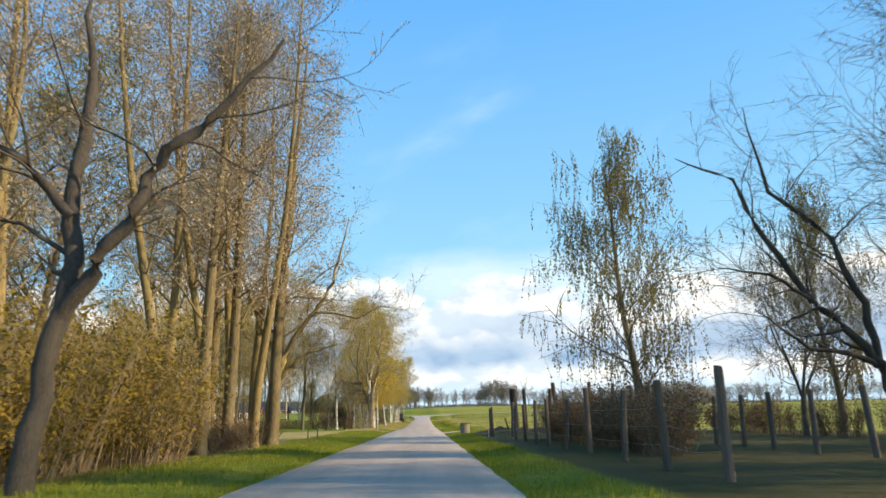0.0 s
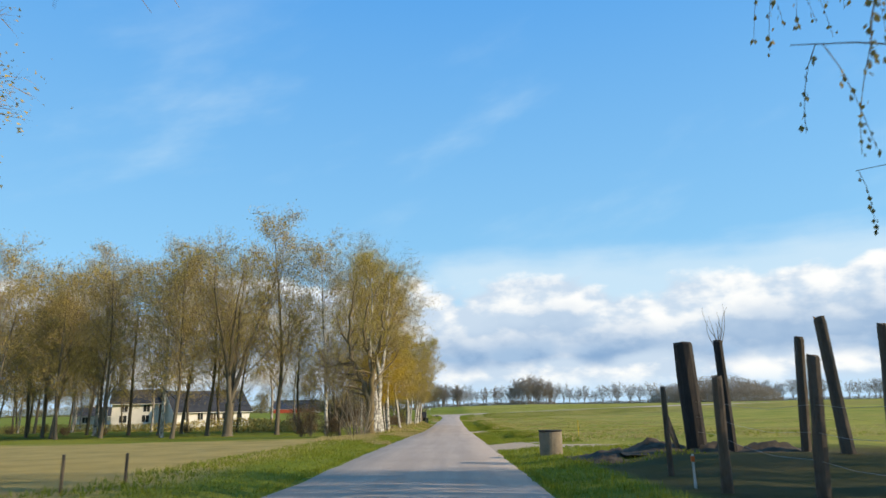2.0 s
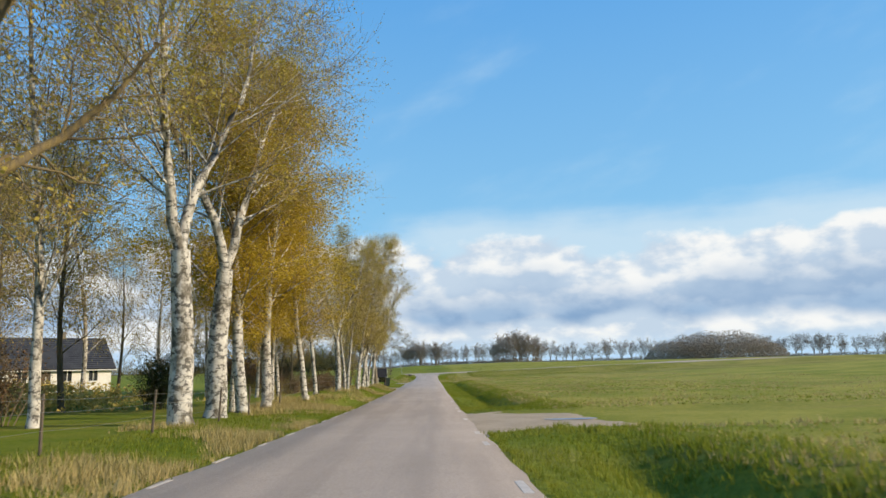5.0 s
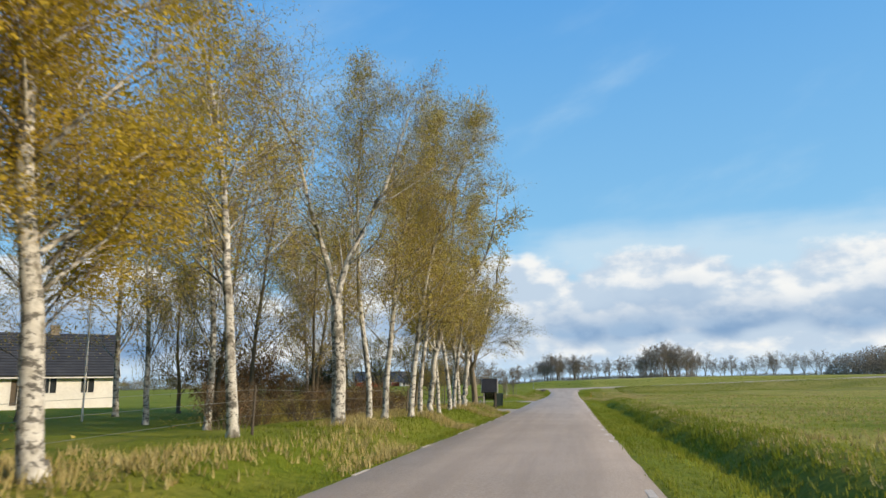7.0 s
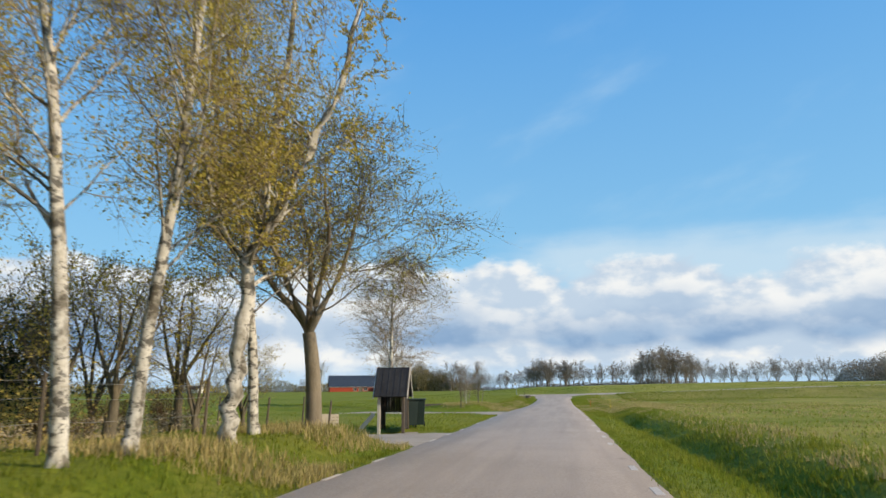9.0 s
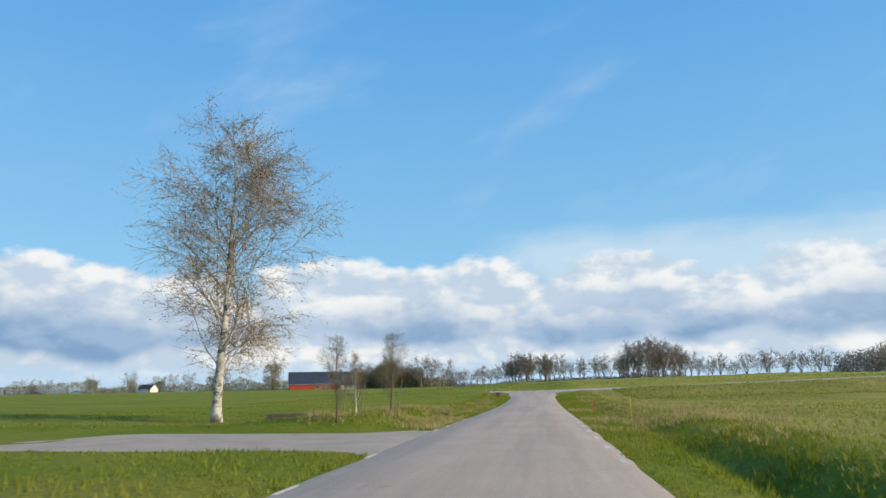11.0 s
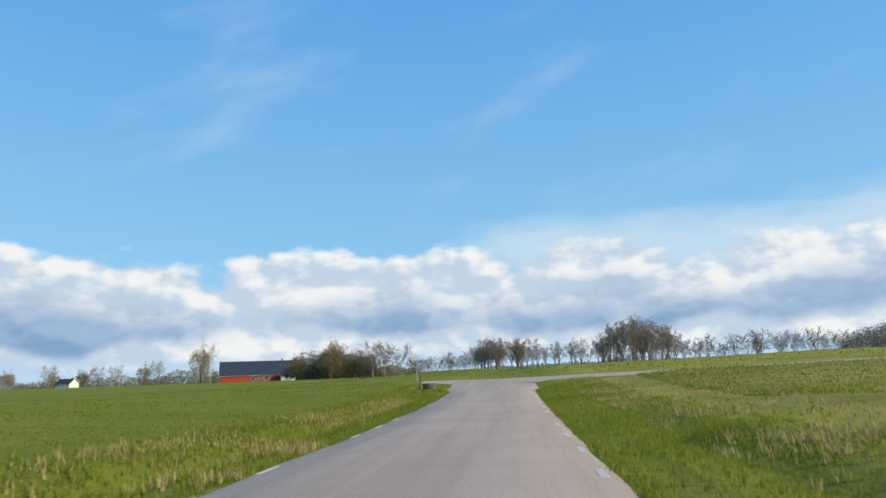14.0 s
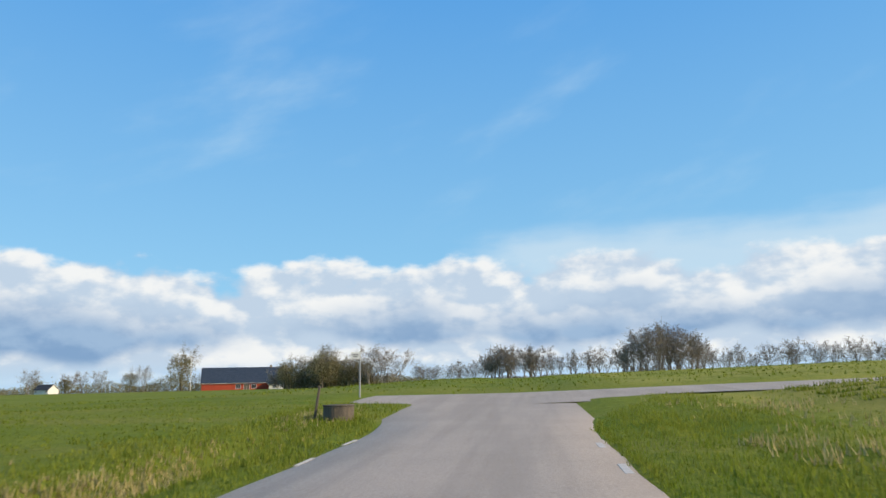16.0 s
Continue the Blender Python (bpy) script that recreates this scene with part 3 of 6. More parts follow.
def make_tree(name, seed, height, radius, bark, twig, leaf, limbs=26, first=0.32, spread=0.26, rise=0.10, subs=5, twigs=3, leaves=14, leaf_size=0.13,
              fork=0, lean=(0.0, 0.0), droop=0.0, limb_angle=(0.7, 1.1), sway=0.03, hang=False, limb_r=0.34, thin=1.0, taper_top=0.12, wander=0.10, coarse=False, fork_at=(0.14, 0.24), fine=0.0, chips=False, loose=0.10, ball=None, fork_out=0.30):
    """A tree with its foot at the origin: a tapered trunk, wandering limbs that branch twice, twigs, and many small leaves."""
    w, r = Wood(seed), random.Random(seed + 77)
    trunk, boughs = Wood(seed + 1), Wood(seed + 2)
    up = Vector((lean[0], lean[1], 1)).normalized()
    stems = []
    if fork:
        h0 = height * r.uniform(*fork_at)
        p0 = trunk.run(Vector((0, 0, -0.4)), up, h0 + 0.4, radius * 1.25, radius * 0.95, 5, 10, sway, 0)
        for k in range(fork):
            a = 2 * math.pi * k / fork + r.uniform(-0.5, 0.5)
            d = Vector((math.cos(a) * fork_out, math.sin(a) * fork_out, 1))
            stems.append((trunk.run(p0[-1], d, height - h0, radius * 0.62, radius * taper_top * 0.6, 5 if coarse else 12, 5 if coarse else 8, sway * 2.6, 0.03), radius * 0.55, h0))
        stems.append((p0, radius, 0))
    else:
        pts = trunk.run(Vector((0, 0, -0.4)), up, height + 0.4, radius * 1.18, radius * taper_top, 6 if coarse else 16, 5 if coarse else 10, sway, 0.012)
        stems.append((pts, radius, 0))
    # root flare
    trunk.tube([Vector((0, 0, -0.4)), Vector((0, 0, 0.05)), Vector((0, 0, 0.5))], [radius * 1.75, radius * 1.45, radius * 1.02], 10)
    main = stems[:fork] if fork else stems
    for k in range(limbs):
        path, r0, h0 = main[k % len(main)]
        lo = first if not fork else 0.12
        u = lo + (0.985 - lo) * ((k + r.random()) / limbs)
        p, d = along(path, u)
        reach = height * spread * (1.15 - 0.75 * (u - lo) / (1 - lo)) * r.uniform(0.7, 1.2) * (0.75 + 0.5 * min(1, 3 * (u - lo)))
        ang = r.uniform(*limb_angle) * (1 - 0.35 * (u - lo) / (1 - lo))
        lr = max(0.012, r0 * limb_r * (1 - 0.8 * u)) * r.uniform(0.7, 1.15)
        limb = boughs.run(p, fan(r, d, ang), reach, lr, lr * 0.25, 3 if coarse else 6, 3 if coarse else 5, wander, rise)
        for s in range(subs):
            q, e = along(limb, 0.25 + 0.75 * (s + r.random()) / subs)
            sr = max(0.007, lr * 0.38) * thin
            sub = w.run(q, fan(r, e, r.uniform(0.5, 1.0)), reach * r.uniform(0.28, 0.5), sr, sr * 0.4, 2 if coarse else 3, 3, 0.14, rise * 0.5 - droop)
            for t in range(twigs):
                tp, te = along(sub, 0.2 + 0.8 * (t + r.random()) / twigs)
                tl = reach * r.uniform(0.16, 0.30)
                tr = max(0.0045, sr * 0.42)
                if hang:
                    tl = r.uniform(0.9, 2.4)
                    tw = w.run(tp, Vector((r.gauss(0, 0.35), r.gauss(0, 0.35), -0.6)), tl, tr, tr * 0.6, 4, 3, 0.05, -0.55)
                elif fine:
                    end = tp + (fan(r, te, r.uniform(0.4, 1.1)) + Vector((0, 0, -droop * 3))) * tl * 1.25
                    tw = [tp, end]
                    w.sliver(tp, end, fine)
                    for _ in range(2):
                        m = tp.lerp(end, r.uniform(0.2, 0.8))
                        w.sliver(m, m + fan(r, te, r.uniform(0.3, 1.3)) * tl * 0.6, fine * 0.7)
                else:
                    tw = w.run(tp, fan(r, te, r.uniform(0.5, 1.0)), tl, tr, tr * 0.5, 1 if coarse else 2, 3, 0.16, -droop)
                for _ in range(leaves):
                    lp, ld = along(tw, r.uniform(0.1, 1))
                    jitter = Vector((r.gauss(0, 1), r.gauss(0, 1), r.gauss(0, 1))) * (0.04 if hang else loose)
                    if chips:
                        w.chip(lp + jitter, leaf_size * r.uniform(0.6, 1.4))
                        continue
                    w.leaf(lp + jitter, leaf_size * r.uniform(0.6, 1.3), Vector((0, 0, -1)) if hang else None)
    if ball:
        # fine outer twigs and buds that round the crown off
        wide, z0, z1, count, size = ball
        for _ in range(count):
            d = Vector((r.gauss(0, 1), r.gauss(0, 1), r.gauss(0, 1))).normalized() * r.random() ** 0.4
            p = Vector((d.x * wide, d.y * wide, (z0 + z1) / 2 + d.z * (z1 - z0) / 2))
            if noise.noise((p.x * 0.35, p.y * 0.35, p.z * 0.35 + seed)) < -0.12:
                continue
            w.chip(p, size * r.uniform(0.6, 1.5))
            if r.random() < 0.25:
                w.sliver(p, p + (d + Vector((0, 0, 0.4))).normalized() * size * 1.8, size * 0.07)
    base = new(name)
    mesh_object("trunk", trunk.verts, trunk.faces, bark, base, True)
    tagged(mesh_object("branchwork", boughs.verts, boughs.faces, bark, base, True), kind="stuff")
    tagged(mesh_object("twigwork", w.verts, w.faces, twig, base), kind="stuff")
    if w.leaf_f:
        tagged(mesh_object("crown", w.leaf_v, w.leaf_f, leaf, base), kind="stuff")
    return base


def make_bush(name, seed, height, width, twig, leaf, stems=40, leaves=40, leaf_size=0.10, splay=0.5, thick=0.018):
    w, r = Wood(seed), random.Random(seed)
    for k in range(stems):
        a, rr = r.uniform(0, 6.283), width * 0.5 * math.sqrt(r.random()) * 0.7
        p = Vector((math.cos(a) * rr, math.sin(a) * rr, -0.1))
        d = Vector((math.cos(a) * splay * r.random(), math.sin(a) * splay * r.random(), 1))
        L = height * r.uniform(0.65, 1.08)
        path = w.run(p, d, L, thick, thick / 3, 4, 3, 0.12, 0.0)
        for t in range(6):
            q, e = along(path, r.uniform(0.15, 0.95))
            end = q + fan(r, e, r.uniform(0.4, 1.0)) * L * r.uniform(0.2, 0.45)
            tw = [q, end]
            w.sliver(q, end, 0.007)
            for _ in range(2):
                m = q.lerp(end, r.random())
                w.sliver(m, m + fan(r, e, r.uniform(0.3, 1.2)) * L * 0.2, 0.005)
            for _ in range(leaves // 6):
                lp, _d = along(tw, r.random())
                w.chip(lp + Vector((r.gauss(0, 0.09), r.gauss(0, 0.09), r.gauss(0, 0.09))), leaf_size * r.uniform(0.6, 1.5))
    base = new(name)
    tagged(mesh_object("twigwork", w.verts, w.faces, twig, base), kind="stuff")
    tagged(mesh_object("crown", w.leaf_v, w.leaf_f, leaf, base), kind="stuff")
    return base


def stand(ob, x, y, turn=0.0, scale=1.0, sink=0.0, wide=None):
    """Set a thing on the ground."""
    ob.matrix_basis = pose(x, y, ground_z(x, y) - sink, 0, 0, turn)
    ob.scale = (wide or scale, wide or scale, scale)
    return ob


def plant(protos, places, label, category, group, rng):
    """Stand copies of the model trees at places (x, y, height factor); the first use of a model is the model itself."""
    for k, (x, y, s, *wide) in enumerate(places):
        proto = protos[k % len(protos)]
        if not proto.get("used"):
            proto["used"] = 1
            ob = proto
        else:
            ob = copy_thing(proto, Matrix.Identity(4))
        stand(ob, x, y, rng.uniform(0, 360), s, 0.05, s * rng.uniform(0.92, 1.08) * (wide[0] if wide else 1.0))
        tagged(ob, label, category, group)


rng = random.Random(11)

# the row of birches along the road
birches = [make_tree("birch_tree", 101 + k, 20.5, 0.21, BIRCH, TWIG, LEAF_GOLD, limbs=42, first=0.20, spread=0.215, rise=0.045, subs=6, twigs=7, leaves=27, leaf_size=0.11, fine=0.007, chips=True, loose=0.28,
                     droop=0.06, limb_angle=(0.55, 0.95), sway=0.035, limb_r=0.42, lean=l) for k, l in enumerate(((0.03, -0.02), (-0.03, 0.03), (0.05, 0.02)))]
thin_birches = [make_tree("birch_tree", 111 + k, 19.5, 0.17, BIRCH, TWIG, LEAF_OLIVE, limbs=42, first=0.24, spread=0.225, rise=0.05, subs=7, twigs=8, leaves=10, leaf_size=0.09, fine=0.009, chips=True, loose=0.25,
                          droop=0.06, limb_angle=(0.5, 0.95), sway=0.04, limb_r=0.36, lean=l) for k, l in enumerate(((0.03, -0.02), (-0.02, 0.03), (0.04, 0.02)))]
plant(birches, [(-7.3, 106.4, 0.92, 1.25), (-6.95, 109.2, 0.86, 1.25), (-5.9, 113.0, 0.64, 1.15)],
      "tall white-barked birch with young golden-green leaves", "tree", "birches along the road", rng)
stout = make_tree("birch_tree", 121, 19.5, 0.33, BIRCH, TWIG, LEAF_OLIVE, limbs=44, spread=0.25, rise=0.04, subs=7, twigs=8, leaves=8, leaf_size=0.085, fine=0.009, chips=True, loose=0.25,
                  droop=0.06, limb_angle=(0.5, 1.0), sway=0.03, limb_r=0.36, fork=2, fork_at=(0.33, 0.36), fork_out=0.16)
plant([stout], [(-7.25, 98.6, 0.90, 1.1), (-7.4, 102.8, 0.90, 1.1), (-5.7, 119.6, 0.56)], "stout white birch that forks above the lane", "tree", "birches along the road", rng)
plant(thin_birches, [(-6.5, 116.3, 0.68), (-5.65, 122.6, 0.60), (-5.65, 124.6, 0.58), (-5.05, 126.3, 0.62), (-5.1, 128.2, 0.58), (-5.0, 131.9, 0.54), (-5.15, 135.8, 0.62), (-5.2, 137.3, 0.58), (-5.7, 142.6, 0.60)],
      "tall white-barked birch with a thin olive crown", "tree", "birches along the road", rng)

small_birches = [(-7.4, 111.2, 0.55), (-8.2, 108.0, 0.62), (-7.8, 114.0, 0.52), (-9.0, 111.5, 0.6), (-7.6, 112.6, 0.5)]
plant(birches, small_birches, "young birch with dense golden-green leaves", "tree", "birches along the road", rng)

# the heavy trees between them
oaks = [make_tree("broad_tree", 132, 17.0, 0.42, BARK, TWIG, LEAF_OLIVE, limbs=46, spread=0.38, rise=0.02, subs=9, twigs=8, leaves=6, leaf_size=0.10, fine=0.012, chips=True, loose=0.3, fork=4, limb_angle=(0.6, 1.15), wander=0.2)]
plant(oaks[:1], [(-20.8, 95.4, 0.96)], "broad grey-barked tree with twisting limbs, barely in leaf", "tree", "", rng)
maple = make_tree("maple_tree", 140, 9.6, 0.205, GREYBARK, DARKTWIG, LEAF_MAPLE, limbs=64, spread=0.36, rise=0.02, subs=9, twigs=8, leaves=4, leaf_size=0.085, fine=0.010, chips=True, loose=0.15, fork=5, limb_angle=(0.6, 1.25), wander=0.16, fork_at=(0.33, 0.34), fork_out=0.45, droop=0.02)
tagged(stand(maple, -5.0, 144.4, 40, 0.71, 0.0, 0.82), "round-crowned grey maple just coming into leaf", "tree")

# the grove round the houses
slim = [make_tree("grove_tree", 151 + k, 19.0, 0.19, b, TWIG, LEAF_GROVE, limbs=32, first=0.20, spread=0.29, rise=0.03, subs=5, twigs=8, leaves=8, leaf_size=0.14, limb_angle=(0.5, 1.0), sway=0.03, fine=0.016, chips=True, loose=0.4)
        for k, b in enumerate((BARK, BIRCH, BARK))]
spots = [(-16.8, 98.2, 1.1), (-12.0, 98.6, 0.92), (-17.2, 110.4, 0.75), (-24.5, 100.5, 0.95), (-27.5, 96.5, 0.9), (-30.5, 103.0, 0.9)]
while len(spots) < 74:
    x, y = rng.uniform(-80, -24), rng.uniform(92, 138)
    if -52 < x < -28 and y > 124:
        continue
    if all((x - a) ** 2 + (y - b) ** 2 > 14 for a, b, _ in spots):
        spots.append((x, y, rng.uniform(0.72, 1.0) * (1 - 0.004 * (-x - 24))))
plant(slim, spots, "slender grove tree with a thin olive-brown crown", "tree", "trees of the grove", rng)

# the wood beside the road where the walk begins
poles = [make_tree("woodland_tree", 171 + k, 23, (0.19, 0.26, 0.21)[k], (LICHEN, OAKBARK, LICHEN)[k], TWIG, LEAF_BUD, limbs=28, first=0.24, spread=0.20, rise=0.05, subs=6, twigs=6, leaves=6, leaf_size=0.12, limb_angle=(0.6, 1.1), sway=0.03, limb_r=0.30, wander=0.16, fine=0.008, chips=True, loose=0.2)
         for k in range(3)]
spots = [(-8.6, 20.6, 0.95), (-7.7, 22.4, 0.9), (-9.6, 23.6, 0.95), (-8.1, 24.4, 1.0), (-7.8, 26.4, 0.95), (-8.1, 27.4, 0.9), (-7.3, 29.0, 1.02), (-6.9, 31.0, 1.0), (-8.4, 33.0, 0.95), (-9.1, 31.0, 0.9), (-9.3, 28.6, 0.9)]
while len(spots) < 27:
    x, y = rng.uniform(-30, -8.8), rng.uniform(6, 36)
    if all((x - a) ** 2 + (y - b) ** 2 > 5 for a, b, _ in spots):
        spots.append((x, y, rng.uniform(0.7, 1.0)))
plant(poles, spots, "tall woodland tree with ochre lichen on its bark", "tree", "trees of the wood", rng)
plant(slim, [(-13 - 18 * rng.random(), 14 + 3.2 * k, rng.uniform(0.7, 0.95)) for k in range(11)], "thin tree at the back of the wood", "tree", "trees of the wood", rng)


def crooked_tree(name, seed, bark, twig, leaf, stems, limbs, reach, leaves, leaf_size, sides=9):
    """A tree of a few crooked main stems, each a path of (x, y, z, radius), with limbs and twigs along them."""
    w, trunk, boughs, r = Wood(seed), Wood(seed + 1), Wood(seed + 2), random.Random(seed)
    for stem in stems:
        pts, rad = [], []
        for a, b in zip(stem, stem[1:]):
            for i in range(4):
                u = i / 4
                pts.append(Vector([a[k] + (b[k] - a[k]) * u for k in range(3)]) + Vector((r.gauss(0, 0.05), r.gauss(0, 0.05), 0)) * (a[2] > 0.1))
                rad.append((a[3] + (b[3] - a[3]) * u) * r.uniform(0.93, 1.07))
        pts.append(Vector(stem[-1][:3]))
        rad.append(stem[-1][3])
        trunk.tube(pts, rad, sides)
        for k in range(limbs):
            u = 0.22 + 0.78 * (k + r.random()) / limbs
            p, d = along(pts, u)
            if p.z < 2.6:
                continue
            lr = max(0.012, (stem[0][3] + (stem[-1][3] - stem[0][3]) * u) * 0.4)
            limb = boughs.run(p, fan(r, d, r.uniform(0.5, 1.1)), reach * r.uniform(0.6, 1.2), lr, lr * 0.3, 6, 5, 0.20, 0.03)
            for s in range(6):
                q, e = along(limb, 0.2 + 0.8 * (s + r.random()) / 6)
                sub = w.run(q, fan(r, e, r.uniform(0.4, 1.0)), reach * r.uniform(0.25, 0.5), max(0.008, lr * 0.4), 0.004, 4, 3, 0.2, 0.02)
                for t in range(5):
                    tp, te = along(sub, 0.15 + 0.85 * (t + r.random()) / 5)
                    tw = w.run(tp, fan(r, te, r.uniform(0.4, 1.0)), reach * r.uniform(0.12, 0.26), 0.005, 0.003, 2, 3, 0.2, 0.0)
                    for _ in range(leaves):
                        w.leaf(along(tw, r.random())[0], leaf_size * r.uniform(0.6, 1.3))
    base = new(name)
    mesh_object("trunk", trunk.verts, trunk.faces, bark, base, True)
    tagged(mesh_object("branchwork", boughs.verts, boughs.faces, bark, base, True), kind="stuff")
    tagged(mesh_object("twigwork", w.verts, w.faces, twig, base), kind="stuff")
    tagged(mesh_object("crown", w.leaf_v, w.leaf_f, leaf, base), kind="stuff")
    return base


oak = crooked_tree("broad_tree", 133, OAKBARK, TWIG, LEAF_OLIVE,
                   [((0, 0, -0.4, 0.46), (0, 0, 0.5, 0.36), (0, 0, 1.6, 0.31), (0, 0, 2.8, 0.32), (-0.75, 0.1, 4.5, 0.21), (-1.5, 0.2, 6.1, 0.17), (-1.8, 0.3, 7.6, 0.13), (-1.75, 0.2, 9.6, 0.09), (-1.2, 0, 12.4, 0.02)),
                    ((0.05, 0, 2.6, 0.27), (0.2, -0.1, 4.6, 0.21), (0.25, -0.2, 5.8, 0.19), (-0.35, -0.5, 7.0, 0.14), (-0.5, -0.6, 8.6, 0.10), (0.1, -0.9, 11.6, 0.02)),
                    ((0.25, -0.2, 5.6, 0.17), (0.8, 0.1, 7.2, 0.13), (1.1, 0.3, 8.4, 0.10), (0.9, 0.6, 9.7, 0.08), (1.5, 0.9, 12.4, 0.02)),
                    ((-1.35, 0.2, 5.8, 0.11), (-2.6, 0.1, 5.7, 0.08), (-3.6, -0.2, 5.4, 0.05), (-4.4, -0.4, 5.9, 0.015)),
                    ((-0.95, 0.1, 4.8, 0.09), (-2.2, 0.6, 4.95, 0.07), (-3.4, 0.9, 5.1, 0.02)),
                    ((-0.4, 0.1, 3.5, 0.09), (-1.3, -0.3, 3.85, 0.07), (-2.6, -0.8, 3.9, 0.02)),
                    ((0.15, 0, 3.9, 0.10), (0.9, 0.9, 5.0, 0.08), (1.9, 1.5, 6.2, 0.05), (2.6, 1.8, 7.4, 0.015)),
                    ((-1.7, 0.3, 7.2, 0.10), (-2.5, 0.8, 8.4, 0.07), (-3.1, 1.1, 10.2, 0.02)),
                    ((0.2, -0.1, 5.0, 0.09), (0.8, -1.2, 6.6, 0.07), (1.2, -2.0, 8.2, 0.02))], 13, 1.9, 3, 0.08, 12)
tagged(stand(oak, -6.1, 85.0, 0, 1.0), "broad tree with twisting lichen-yellow limbs, barely in leaf", "tree")
leaner = crooked_tree("birch_tree", 134, BIRCH, TWIG, LEAF_OLIVE,
                      [((0, 0, -0.4, 0.16), (0.0, 0, 0.4, 0.125), (0.1, 0, 1.55, 0.115), (0.43, 0, 3.4, 0.105), (0.65, 0, 4.35, 0.10), (0.78, 0, 5.3, 0.07), (0.85, 0.1, 6.6, 0.06), (1.1, 0.2, 8.6, 0.045), (1.3, 0.2, 11.2, 0.015)),
                       ((0.62, 0, 4.2, 0.08), (1.55, 0, 5.3, 0.07), (2.3, 0.1, 6.3, 0.055), (2.9, 0.3, 7.8, 0.04), (3.2, 0.3, 9.8, 0.015)),
                       ((0.2, 0, 2.4, 0.05), (-0.6, 0.1, 3.6, 0.04), (-1.1, 0.2, 5.4, 0.02))], 18, 1.5, 6, 0.07)
tagged(stand(leaner, -4.95, 129.7, 0, 1.0), "white birch that leans out and forks over the verge", "tree", "birches along the road")
forked = crooked_tree("birch_tree", 136, BIRCH, TWIG, LEAF_OLIVE,
                      [((0, 0, -0.4, 0.21), (0, 0, 0.4, 0.155), (0.1, 0, 1.3, 0.145), (0.22, 0, 2.5, 0.135), (0.24, 0, 3.3, 0.13), (0.42, 0, 4.2, 0.09), (0.6, 0, 5.2, 0.08), (0.8, 0.1, 7.4, 0.06), (1.0, 0.2, 10.8, 0.015)),
                       ((0.24, 0, 3.2, 0.11), (0.62, 0, 3.9, 0.105), (1.15, 0.05, 4.9, 0.095), (1.9, 0.1, 6.6, 0.07), (2.4, 0.2, 9.2, 0.015)),
                       ((0.24, 0, 3.0, 0.05), (-0.3, -0.5, 4.4, 0.04), (-0.5, -0.8, 6.6, 0.015))], 18, 1.5, 6, 0.07)
tagged(stand(forked, -5.05, 140.0, 0, 1.0), "white birch whose trunk parts into two slanting stems", "tree", "birches along the road")
leaning = crooked_tree("leaning_tree", 181, LICHEN, TWIG, LEAF_BUD,
                       [((0, 0, -0.4, 0.36), (0.05, 0, 1.0, 0.30), (0.2, 0, 2.6, 0.27), (0.35, 0.1, 4.2, 0.23), (0.45, 0.2, 7.0, 0.18), (0.55, 0.3, 9.5, 0.13), (0.9, 0.5, 15, 0.02)),
                        ((0.3, 0, 3.4, 0.15), (1.1, -0.1, 5.3, 0.13), (2.2, -0.2, 6.8, 0.11), (3.0, -0.3, 7.9, 0.09), (3.5, -0.4, 9.4, 0.06), (4.0, -0.5, 11.8, 0.015)),
                        ((2.1, -0.2, 6.7, 0.065), (3.3, -0.5, 6.6, 0.055), (4.5, -0.7, 6.3, 0.045), (5.8, -0.8, 6.9, 0.03), (7.2, -0.9, 6.6, 0.008)),
                        ((0.45, 0.2, 7.0, 0.08), (1.1, 0.1, 7.6, 0.07), (2.2, 0.2, 7.5, 0.05), (3.6, 0.3, 7.4, 0.015)),
                        ((0.25, 0, 2.9, 0.11), (0.9, 0.2, 3.8, 0.10), (1.5, 0.3, 4.5, 0.09), (2.3, 0.2, 4.75, 0.06), (3.6, 0.1, 5.1, 0.015)),
                        ((0.3, 0, 4.4, 0.15), (-0.9, 0.4, 6.2, 0.12), (-1.8, 0.8, 8.6, 0.08), (-2.3, 1.0, 11.5, 0.02))], 11, 2.2, 1, 0.07)
tagged(stand(leaning, -7.3, 32.2, 0, 1.0), "leaning forked tree with wide bare lichen-yellow limbs", "tree")
# the bark colour carries this tree's backlit darkness
dark_tree = crooked_tree("dark_forked_tree", 185, BACKLITBARK, DARKTWIG, LEAF_BUD,
                         [((0, 0, -0.4, 0.26), (0.1, 0, 1.0, 0.21), (0.45, 0, 3.2, 0.18), (0.35, 0.2, 4.8, 0.16), (0.4, 0.3, 7.0, 0.12), (0.2, 0.5, 10.0, 0.03)),
                          ((0.42, 0, 3.0, 0.16), (0.95, -0.1, 3.8, 0.15), (1.5, -0.1, 4.7, 0.13), (2.0, -0.1, 5.9, 0.12), (2.9, 0, 6.8, 0.10), (4.2, 0.2, 8.6, 0.03)),
                          ((0.4, 0.1, 4.9, 0.10), (-0.4, -0.3, 5.9, 0.08), (-1.6, -0.5, 6.6, 0.03))], 8, 2.4, 1, 0.08)
tagged(stand(dark_tree, -6.3, 8.0, 0, 1.0), "forked tree coloured dark as if backlit, with crooked limbs beside the road", "tree")

